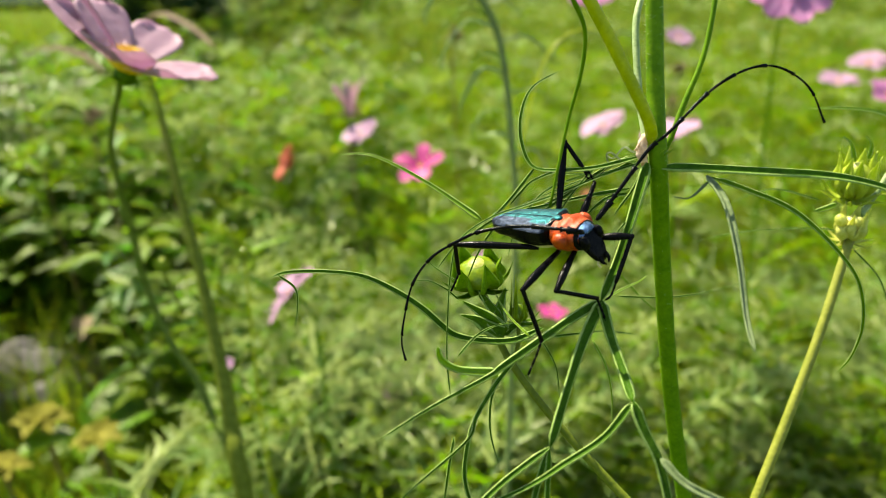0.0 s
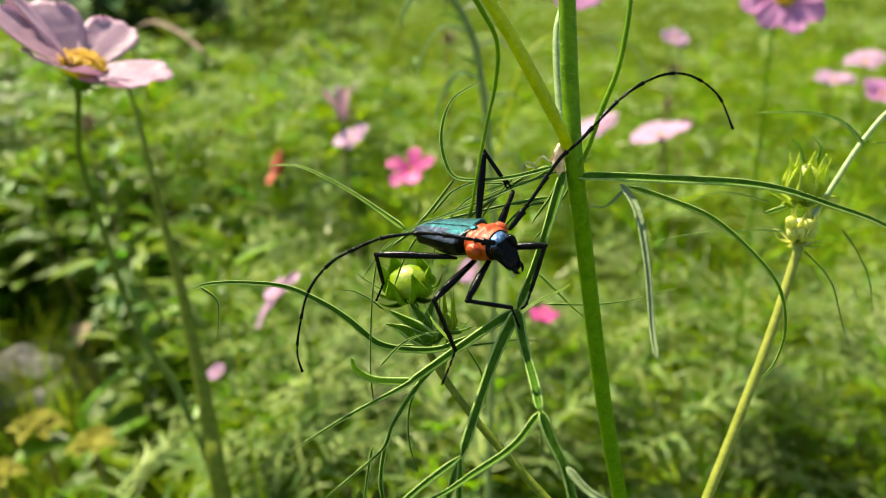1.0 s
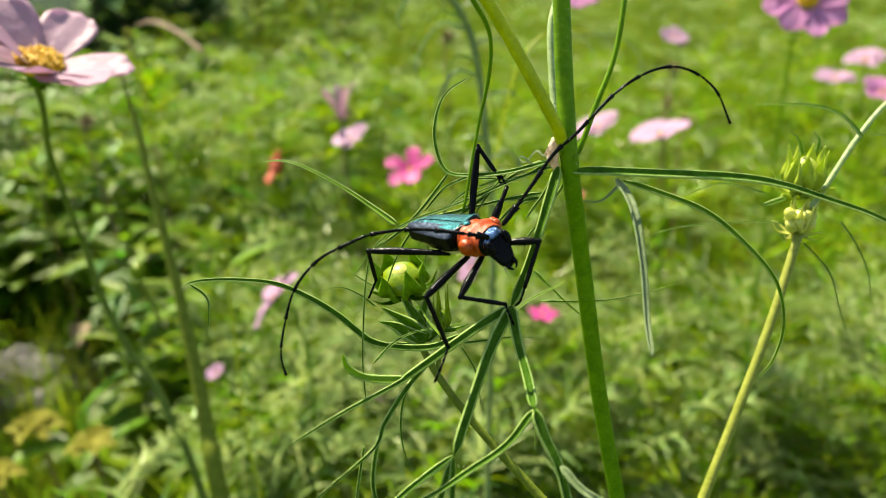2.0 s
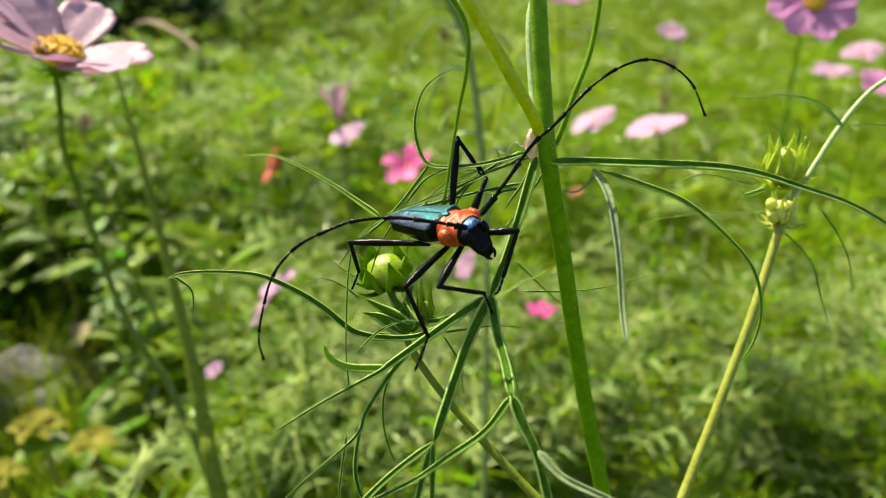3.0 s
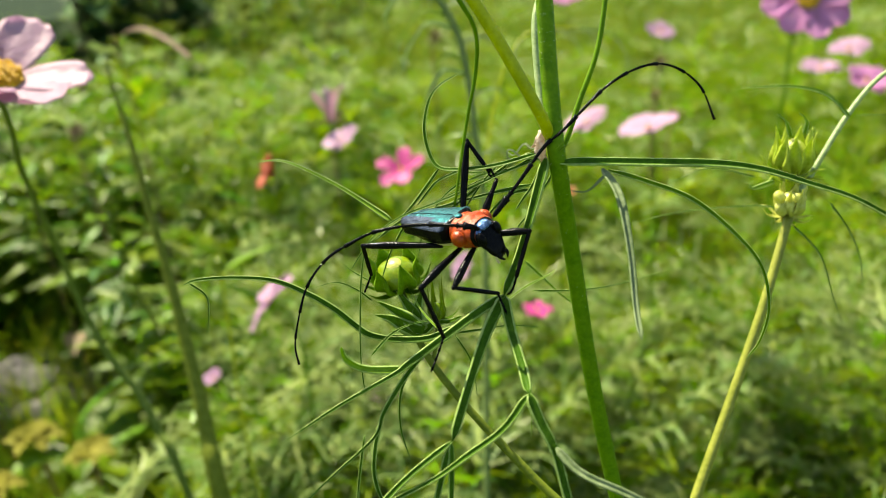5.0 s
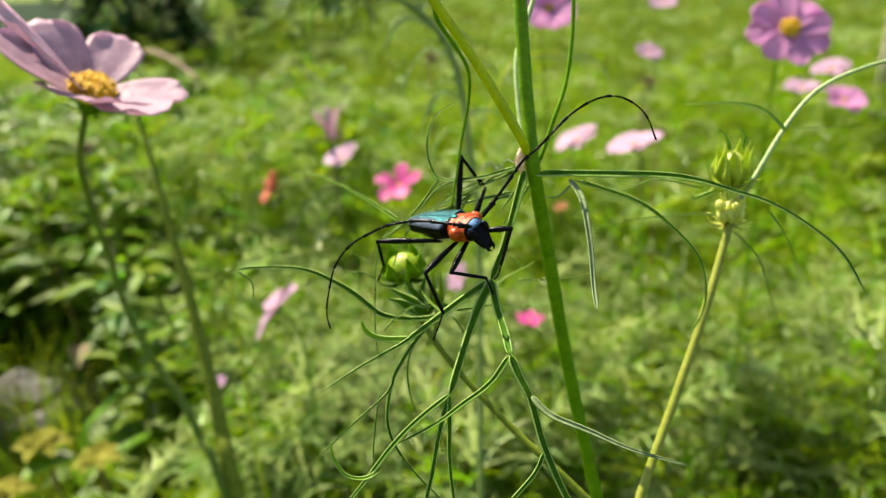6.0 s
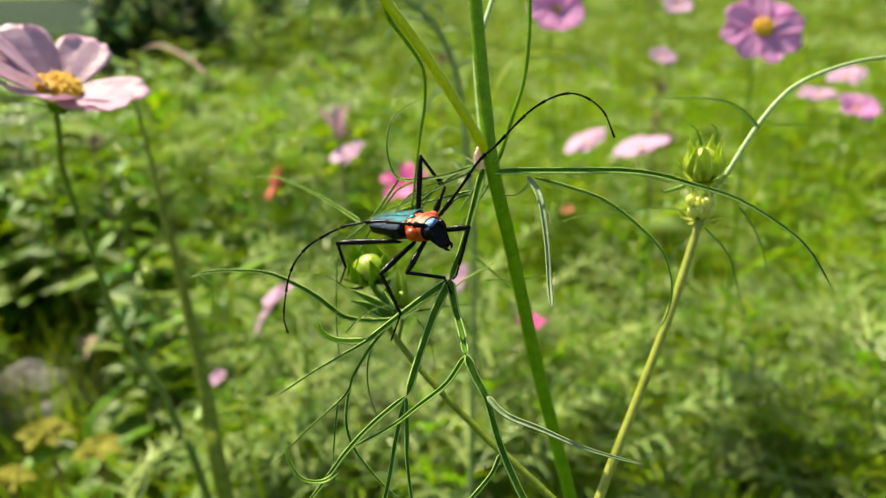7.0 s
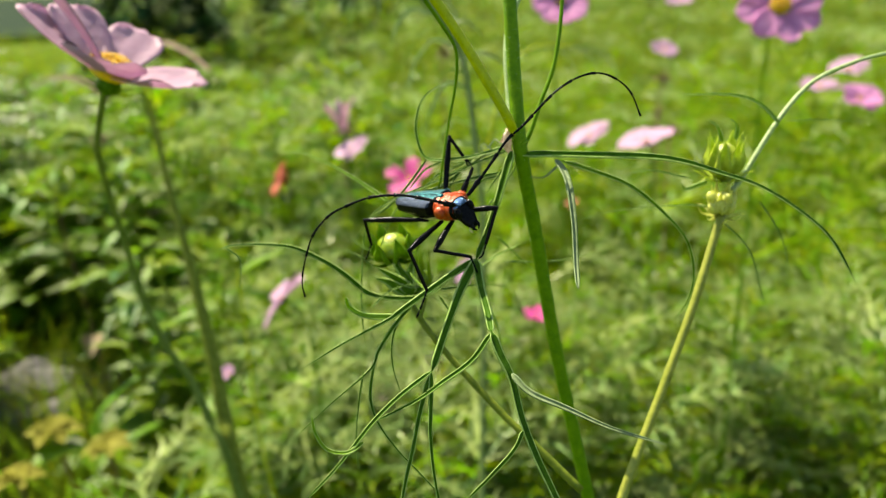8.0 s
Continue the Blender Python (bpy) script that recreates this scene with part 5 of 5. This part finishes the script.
def leaf_blade(bm, base, direction, size, rng, fold=0.25, ratio=0.62, mat=0):
    """A broad pointed leaf, folded along its midrib and drooping, with an uneven edge."""
    d = Vector(direction).normalized()
    side = d.cross(Vector((rng.uniform(-0.4, 0.4), rng.uniform(-0.4, 0.4), 1))).normalized()
    up = side.cross(d)
    droop = rng.uniform(0.1, 0.5)
    prev = None
    for i in range(5):
        t = i / 4
        w = size * ratio * 0.5 * math.sin(math.pi * (0.06 + 0.94 * t) ** 0.75) * rng.uniform(0.94, 1.06) + 0.0004
        c = base + d * size * t + Vector((0, 0, -droop * size * t * t))
        cur = [bm.verts.new(c + side * w * k + up * (abs(k) * w * fold - 0.10 * w * (abs(k) == 0.5))) for k in (-1, -0.5, 0, 0.5, 1)]
        if prev:
            for k in range(4):
                bm.faces.new((prev[k], prev[k + 1], cur[k + 1], cur[k])).material_index = mat
        prev = cur


def weed(seed, height, leaf, ratio=0.62, pairs=2):
    """A broad-leaved weed: branching stalks with pointed leaves on short petioles."""
    rng = random.Random(seed)
    plant = thing("broadleaf_weed", (0, 0, 0), "leafy green weed with broad pointed leaves, sunlit", "plant", "broad-leaved weeds of the meadow")
    crown = bmesh.new()
    for k in range(4):
        a = rng.uniform(0, 6.283)
        out = Vector((math.cos(a), math.sin(a), 0)) * rng.uniform(0.04, 0.16)
        h = height * rng.uniform(0.7, 1.05)
        path = spline([Vector((0, 0, -0.02)), out * 0.4 + Vector((0, 0, h * 0.5)), out + Vector((0, 0, h))], 6)
        bm = bmesh.new()
        tube(bm, path, lambda t: 0.0028 - 0.0016 * t, 6)
        part("stem", bm, stem_mat, plant)
        for i in range(3, len(path)):
            for s in range(pairs):
                b = rng.uniform(0, 6.283)
                d = Vector((math.cos(b), math.sin(b), rng.uniform(-0.1, 0.7)))
                tip = path[i] + d * 0.02
                tube(crown, [path[i], path[i].lerp(tip, 0.5), tip], 0.0007, 4)
                leaf_blade(crown, tip, d + Vector((0, 0, -0.1)), leaf * rng.uniform(0.6, 1.25), rng, 0.25, ratio)
    tagged(part("leaves", crown, broad_mat, plant, smooth=True), kind="stuff")
    return plant


weeds = [weed(200 + k, h, l, w, n) for k, (h, l, w, n) in enumerate(((0.44, 0.095, 0.40, 3), (0.56, 0.075, 0.32, 4), (0.36, 0.12, 0.55, 2), (0.62, 0.068, 0.28, 5)))]
spots = []
for row in range(11):
    y = 1.05 + 0.19 * row
    for i in range(int(4 + 1.0 * y * 4)):
        x = rng.uniform(-0.9 * y - 0.3, -0.10 - 0.16 * max(0, 1.7 - y) - 0.03 * y)
        if -0.85 < x / y < -0.48 and y < 1.5:
            continue
        spots.append((x, y + rng.uniform(-0.09, 0.09)))
for i, (x, y) in enumerate(spots):
    m = pose(x, y, ground_height(x, y), 0, 0, rng.uniform(0, 360))
    if i < 4:
        weeds[i].matrix_basis = m
    else:
        copy_thing(weeds[rng.randrange(4)], m)


low_weeds = [weed(220 + k, h, l) for k, (h, l) in enumerate(((0.24, 0.12), (0.34, 0.10)))]
for i in range(38):
    x, y = (rng.uniform(-0.62, -0.12), rng.uniform(0.80, 1.2)) if i < 24 else (rng.uniform(-1.2, -0.72), rng.uniform(1.52, 1.75))
    if i > 1 and i < 24 and x / y < -0.46:
        continue
    m = pose(x, y, ground_height(x, y), 0, 0, rng.uniform(0, 360))
    if i < 2:
        low_weeds[i].matrix_basis = m
    else:
        copy_thing(low_weeds[i % 2], m)


# grass between the plants
def grass_patch():
    rng = random.Random(3)
    verts, faces = [], []
    for blade in range(92000):
        y = 0.7 + 8.5 * rng.random() ** 1.7
        x = rng.uniform(-0.9, 0.95) * (y + 0.4)
        if blade % 5 == 0:
            x, y = rng.uniform(-8, 8), rng.uniform(-6, 8)
            if math.hypot(x, y) < 0.6:
                continue
        if -0.95 < x / y < -0.45 and y < 1.6 and rng.random() < 0.5:
            continue
        z = ground_height(x, y)
        h = rng.uniform(0.14, 0.42)
        a = rng.uniform(0, 6.283)
        lean = Vector((math.cos(a), math.sin(a), 0)) * h * rng.uniform(0.1, 0.6)
        s = Vector((-math.sin(a), math.cos(a), 0)) * rng.uniform(0.0012, 0.0028)
        b = Vector((x, y, z - 0.01))
        k = len(verts)
        verts += [b - s, b + s, b + lean * 0.35 + Vector((0, 0, h * 0.6)) - s * 0.8, b + lean * 0.35 + Vector((0, 0, h * 0.6)) + s * 0.8, b + lean + Vector((0, 0, h))]
        faces += [(k, k + 1, k + 3, k + 2), (k + 2, k + 3, k + 4)]
    me = bpy.data.meshes.new("grass")
    me.from_pydata(verts, [], faces)
    me.materials.append(grass_mat)
    return tagged(new("grass", me), "yellowish green meadow grass between the cosmos", "grass", kind="stuff")


grass_patch()


# stones by the weeds
def stone(place, size, seed):
    rng = random.Random(seed)
    bm = bmesh.new()
    bmesh.ops.create_icosphere(bm, subdivisions=3, radius=1)
    off = Vector((rng.uniform(0, 50), rng.uniform(0, 50), 0))
    for v in bm.verts:
        n = noise.noise(v.co * 1.1 + off) * 0.35 + noise.noise(v.co * 2.7 + off) * 0.14
        v.co = Vector((v.co.x * size[0], v.co.y * size[1], v.co.z * size[2])) * (1 + n)
    ob = new("stone", mesh_of(bm, stone_mat, False))
    ob.location = place
    return tagged(ob, "rough grey stone half hidden by weeds", "stone", "stones in the meadow")


stone((-0.84, 1.34, 0.02), (0.15, 0.11, 0.17), 1)
stone((-0.70, 1.46, 0.02), (0.08, 0.07, 0.08), 2)
stone((-1.08, 1.46, 0.05), (0.11, 0.09, 0.12), 3)
stone((-0.76, 1.22, 0.05), (0.09, 0.07, 0.12), 4)
stone((-0.93, 1.20, 0.06), (0.11, 0.08, 0.13), 5)


# withered heads drooping in front of the stones
def withered(place, size, seed):
    rng = random.Random(seed)
    p = Vector(place)
    foot = Vector((p.x + 0.015, p.y + 0.03, 0))
    ob = thing("withered_flower", foot, "withered yellow-brown flower head drooping on a pale stalk", "flower", "withered heads by the stones")
    c = p - foot
    for k in range(7):
        bm = bmesh.new()
        a = 6.283 * k / 7 + rng.uniform(-0.2, 0.2)
        leaf_blade(bm, c, (math.cos(a), math.sin(a), 0.25), size * rng.uniform(0.8, 1.1), rng, 0.3, 0.75)
        part("petal", bm, wither_mat, ob)
    bm = bmesh.new()
    tube(bm, spline([c, c + Vector((0.004, 0, -0.05)), c * 0.5, Vector((0, 0, -0.03))], 6), lambda t: 0.0026 + 0.001 * t, 8)
    part("stalk", bm, dry_mat, ob)


for place, size, seed in (((-0.519, 0.789, 0.377), 0.04, 0), ((-0.431, 0.756, 0.377), 0.034, 1), ((-0.539, 0.725, 0.356), 0.034, 2)):
    withered(place, size, seed)


# distant hedge and shrubs
def shrub(place, w, h, seed, mat=hedge_mat):
    rng = random.Random(seed)
    ob = thing("shrub", place, "dark green shrub at the meadow's edge", "shrub", "shrubs at the meadow's edge")
    bm = bmesh.new()
    for k in range(5):
        a = rng.uniform(0, 6.283)
        tip = Vector((math.cos(a) * w * 0.6, math.sin(a) * w * 0.5, h * rng.uniform(0.6, 0.9)))
        tube(bm, spline([Vector((0, 0, -0.05)), tip * 0.45 + Vector((0, 0, 0.1 * h)), tip], 4), lambda t: 0.03 * (1.1 - t), 6)
    part("branchwork", bm, bark_mat, ob)
    bm = bmesh.new()
    for _ in range(320):
        u = Vector((rng.gauss(0, 1), rng.gauss(0, 1), rng.gauss(0, 1))).normalized() * rng.random() ** 0.35
        p = Vector((u.x * w, u.y * w * 0.8, h * 0.52 + u.z * h * 0.5))
        p *= 1 + 0.25 * noise.noise(p * 2)
        leaf_blade(bm, p, (rng.gauss(0, 1), rng.gauss(0, 1), rng.gauss(0, 0.6)), rng.uniform(0.10, 0.20), rng)
    tagged(part("leaves", bm, mat, ob), kind="stuff")
    return ob


first = shrub((-1.75, 4.9, 0), 0.5, 0.95, 1)
srng = random.Random(8)
for x, y in ((-2.2, 5.5), (-1.3, 5.7), (-0.8, 6.6)):
    copy_thing(first, pose(x, y, -0.05, 0, 0, srng.uniform(0, 360)))
# shrubs added for two shaded gaps, the shade being in their leaf colour
shade_shrub = shrub((-1.40, 3.7, 0), 0.34, 0.98, 9, shaded_leaf_mat)
copy_thing(shade_shrub, pose(-1.55, 2.55, -0.45, 0, 0, 70))
low_shrub = shrub((-2.15, 3.4, 0), 0.5, 0.5, 5)
for x, y in ((-2.7, 3.6), (-1.95, 4.0), (-3.2, 3.9), (-1.82, 2.75), (-2.2, 2.95)):
    copy_thing(low_shrub, pose(x, y, -0.05, 0, 0, srng.uniform(0, 360)))
big = shrub((-0.2, 13.5, 0), 1.1, 1.6, 2)
for x, y in ((1.8, 14.0), (3.8, 14.2), (5.8, 14.0), (7.8, 13.6), (9.8, 13.0), (11.6, 12.2), (13.2, 11.4), (-2.4, 14.0), (-13.0, 20.0), (-9.5, 21.0), (-6.0, 20.0), (-16.5, 18.0)):
    copy_thing(big, pose(x, y, -0.05, 0, 0, srng.uniform(0, 360)))
bm = bmesh.new()
lane = [(-40, 9.0), (-9, 9.6), (-4.5, 10.5), (-4.2, 14.0), (-7, 24.0), (-40, 28.0)]
low = [bm.verts.new((x, y, 0.04)) for x, y in lane]
high = [bm.verts.new((x, y, 0.12)) for x, y in lane]
bm.faces.new(high)
for i in range(len(lane)):
    j = (i + 1) % len(lane)
    bm.faces.new((low[i], low[j], high[j], high[i]))
tagged(new("lane", mesh_of(bm, lane_mat, False)), "grey gravel lane beyond the meadow", "lane", kind="structure")


# weathered post at the edge of the meadow
post = thing("wooden_post", (1.436, 2.241, 0.0), "pale weathered wooden post standing in the meadow", "post")
bm = bmesh.new()
tube(bm, [Vector((0, 0, z)) for z in (-0.2, 0.3, 0.8, 1.3)], lambda t: 0.040 * (1 - 0.06 * t), 12)
part("shaft", bm, post_mat, post)
bm = bmesh.new()
blob(bm, Vector((0, 0, 1.3)), (0.038, 0.038, 0.010), 0, 12, 6)
part("cap", bm, post_mat, post)


# dry litter by the stones
def litter():
    rng = random.Random(31)
    for k in range(5):
        x, y = rng.uniform(-0.95, -0.5), rng.uniform(0.95, 1.15)
        ob = thing("dry_leaf", (x, y, 0.0), "curled dry beige leaf on a broken stalk", "leaf", "dry leaves by the stones")
        h = rng.uniform(0.12, 0.34)
        bm = bmesh.new()
        top = Vector((rng.uniform(-0.03, 0.03), rng.uniform(-0.03, 0.03), h))
        tube(bm, spline([Vector((0, 0, -0.02)), top * 0.5 + Vector((0.01, 0, 0)), top], 4), 0.0015, 5)
        part("stalk", bm, dry_mat, ob)
        bm = bmesh.new()
        leaf_blade(bm, top, (rng.gauss(0, 1), rng.gauss(0, 1), 0.1), rng.uniform(0.05, 0.10), rng, 0.5)
        part("blade", bm, dry_mat, ob)


litter()


# ---- what moves ----
def motions():
    # a gust tips the plant with the beetle on it
    def gust(g):
        return pose(0.0334 * g, -0.0079 * g, -0.0009 * g, -0.474 * g, -2.030 * g, 0.911 * g)
    for held, rest in ((beetle, BEETLE_POSE), (cosmos, Matrix.Translation(FOOT))):
        walk(held, [(0.0, rest), (6.0, rest), (6.5, rest), (6.8, rest), (7.0, gust(1.0) @ rest), (7.2, gust(1.49) @ rest), (7.5, rest), (8.0, rest)])
    # the pale bloom sways on its stem and nods: foot, lean of the stem, turn of the head
    sway = (
        (0.0, -0.0596, 0.3000, -0.0055, -2.31, 0.40, -0.19, 4.0, 24.9, -1.6),
        (0.2, -0.0598, 0.3000, -0.0031, -2.21, 0.45, -0.18, 9.0, 23.9, -1.1),
        (0.5, -0.0599, 0.3000, -0.0012, -2.16, 0.19, -0.19, 17.2, 22.8, -0.2),
        (0.6, -0.0599, 0.3000, -0.0015, -2.17, 0.18, -0.19, 16.2, 22.8, -0.3),
        (0.8, -0.0598, 0.3000, -0.0024, -2.15, 0.72, -0.18, 14.2, 22.3, -0.4),
        (1.0, -0.0598, 0.3000, -0.0025, -2.19, 0.30, -0.19, 12.2, 22.7, -0.4),
        (1.2, -0.0600, 0.3000, -0.0005, -2.28, -0.31, -0.20, 13.0, 22.8, -0.1),
        (2.3, -0.0600, 0.3000, -0.0004, -1.42, -0.36, -0.13, 15.8, 19.8, 1.2),
        (2.5, -0.0601, 0.3000, 0.0014, -1.29, -0.16, -0.12, 16.3, 19.1, 1.4),
        (2.8, -0.0602, 0.3000, 0.0031, -1.58, 0.51, -0.13, 15.4, 19.1, 0.7),
        (3.0, -0.0602, 0.3000, 0.0021, -1.63, 0.46, -0.13, 14.7, 19.5, 0.2),
        (3.2, -0.0602, 0.3000, 0.0019, -1.79, 0.23, -0.15, 16.8, 18.6, 0.4),
        (3.5, -0.0597, 0.3000, -0.0031, -2.11, -0.66, -0.20, 20.1, 17.7, 0.6),
        (3.8, -0.0592, 0.3000, -0.0081, -1.95, -0.72, -0.18, 20.6, 17.1, 0.7),
        (4.0, -0.0597, 0.3000, -0.0034, -2.04, -0.66, -0.19, 21.0, 16.6, 0.7),
        (4.2, -0.0600, 0.3000, -0.0005, -2.35, -0.51, -0.21, 22.5, 16.5, 0.4),
        (4.5, -0.0592, 0.2999, -0.0079, -2.65, -0.56, -0.24, 24.6, 16.6, -0.2),
        (4.7, -0.0595, 0.3000, -0.0049, -2.31, -1.18, -0.22, 23.4, 18.1, 0.5),
        (5.8, -0.0605, 0.2997, 0.0067, 0.57, 0.38, 0.06, 15.5, 21.6, 3.1),
        (6.0, -0.0605, 0.2995, 0.0088, 1.23, 1.48, 0.17, 13.8, 21.4, 3.4),
        (6.2, -0.0604, 0.2997, 0.0067, 1.05, 1.64, 0.16, 15.6, 20.9, 3.5),
        (6.5, -0.0600, 0.3000, 0.0000, 0.00, -0.00, 0.00, 19.1, 21.9, 3.6),
        (6.8, -0.0603, 0.2999, 0.0033, 0.07, -0.00, 0.01, 16.6, 20.7, 3.3),
        (7.0, -0.0602, 0.2999, 0.0028, 0.36, 0.55, 0.05, 14.7, 19.4, 3.0),
        (7.2, -0.0600, 0.3000, -0.0003, 0.35, 0.67, 0.05, 13.1, 20.5, 2.8),
        (7.5, -0.0603, 0.2998, 0.0047, 0.07, 0.83, 0.03, 11.1, 22.1, 2.5),
        (7.8, -0.0604, 0.2997, 0.0066, 0.69, 1.78, 0.13, 6.5, 22.9, 3.2),
        (8.0, -0.0605, 0.2995, 0.0095, 1.41, 2.01, 0.21, 4.0, 23.9, 3.5),
    )
    walk(pale_flower, [(t, pose(x, y, z, rx, ry, rz)) for t, x, y, z, rx, ry, rz, a, b, c in sway])
    place = PALE_TURN.translation
    walk(pale_head, [(t, Matrix.Translation(place) @ pose(0, 0, 0, a, b, c) @ Matrix.Translation(-place) @ PALE_TURN) for t, x, y, z, rx, ry, rz, a, b, c in sway])
    walk(rose_flower, [(t, pose(x, y, z, rx, ry, rz)) for t, x, y, z, rx, ry, rz in (
        (0.0, 0.3592, 0.7196, 0.0155, -0.44, -1.96, -0.06),
        (0.5, 0.3595, 0.7197, 0.0108, -0.31, -1.70, -0.05),
        (1.0, 0.3597, 0.7198, 0.0073, -0.28, -1.43, -0.05),
        (2.5, 0.3600, 0.7200, 0.0000, -0.50, 0.35, -0.00),
        (3.0, 0.3600, 0.7200, -0.0000, 1.99, -0.33, 0.02),
        (3.5, 0.3601, 0.7204, -0.0072, 1.64, -0.03, 0.03),
        (4.0, 0.3600, 0.7207, -0.0104, 2.05, 0.91, 0.09),
        (4.5, 0.3600, 0.7201, -0.0015, 2.06, -0.31, 0.02),
        (6.0, 0.3600, 0.7200, 0.0000, 3.17, -0.02, 0.06),
        (6.5, 0.3600, 0.7200, -0.0000, 2.14, -2.20, -0.07),
        (7.0, 0.3600, 0.7200, 0.0000, 0.96, -1.10, -0.02),
        (7.5, 0.3594, 0.7188, 0.0155, 2.54, -1.24, -0.02),
        (8.0, 0.3594, 0.7189, 0.0144, 2.55, -1.14, -0.01),
    )])
    walk(seedling, [(t, pose(x, y, z, rx, ry, rz)) for t, x, y, z, rx, ry, rz in (
        (0.0, 0.0200, 0.2300, 0.0000, 0.50, -0.43, -0.07),
        (0.5, 0.0200, 0.2300, -0.0000, 0.31, -0.22, -0.04),
        (1.0, 0.0200, 0.2300, 0.0000, 0.29, -0.10, -0.04),
        (2.5, 0.0200, 0.2300, 0.0000, 0.02, -0.00, -0.00),
        (3.0, 0.0200, 0.2300, 0.0000, 0.10, -0.02, -0.01),
        (3.5, 0.0200, 0.2300, 0.0000, -0.09, 0.02, 0.01),
        (4.0, 0.0200, 0.2300, 0.0000, 0.11, -0.18, -0.02),
        (4.5, 0.0200, 0.2300, 0.0000, -0.09, 0.08, 0.01),
        (6.0, 0.0210, 0.2292, 0.0106, 1.87, -0.79, -0.25),
        (6.5, 0.0209, 0.2293, 0.0101, 1.76, -0.88, -0.24),
        (7.0, 0.0210, 0.2293, 0.0104, 1.64, -0.72, -0.22),
        (7.5, 0.0208, 0.2294, 0.0085, 1.66, -0.67, -0.22),
        (8.0, 0.0208, 0.2294, 0.0084, 1.87, -0.74, -0.25),
    )])
    walk(antenna_a, [(t, Matrix.Translation(socket_a) @ Matrix.Rotation(radians(a), 4, Vector((0.735, -0.522, 0.432)))) for t, a in ((0.0, 1.57), (0.5, 1.50), (1.0, 2.06), (2.5, 1.47), (3.0, 1.01), (3.5, 0.18), (4.0, 0.13), (4.5, -0.34), (6.0, -0.12), (6.5, -1.60), (7.0, -0.94), (7.5, -0.28), (8.0, 1.25))])
    # the second antenna sweeps over and behind the body: turn vectors in radians
    sweep = (
        (0.0, 0.002, -0.293, -0.320),
        (0.2, 0.132, -0.135, -0.229),
        (0.6, 0.026, -0.082, -0.100),
        (0.8, -0.003, -0.091, -0.098),
        (1.2, 0.045, 0.037, -0.024),
        (2.3, -0.078, -0.072, 0.045),
        (2.8, -0.076, -0.038, 0.033),
        (3.2, -0.043, 0.030, 0.087),
        (3.5, -0.119, -0.096, 0.109),
        (3.8, -0.223, -0.216, 0.151),
        (4.2, 0.112, 0.062, -0.050),
        (4.5, -0.108, -0.270, -0.105),
        (4.7, -0.115, -0.305, -0.175),
        (5.8, 0.025, -0.094, -0.163),
        (6.2, -0.018, -0.244, -0.392),
        (6.5, -0.076, -0.370, -0.516),
        (6.8, 0.017, -0.198, -0.265),
        (7.5, 0.018, -0.075, -0.172),
        (7.8, 0.047, -0.051, -0.191),
        (8.0, 0.004, 0.001, -0.180),
    )
    walk(antenna_b, [(t, Matrix.Translation(socket_b) @ Matrix.Rotation(Vector((x, y, z)).length, 4, Vector((x, y, z)))) for t, x, y, z in sweep])


motions()
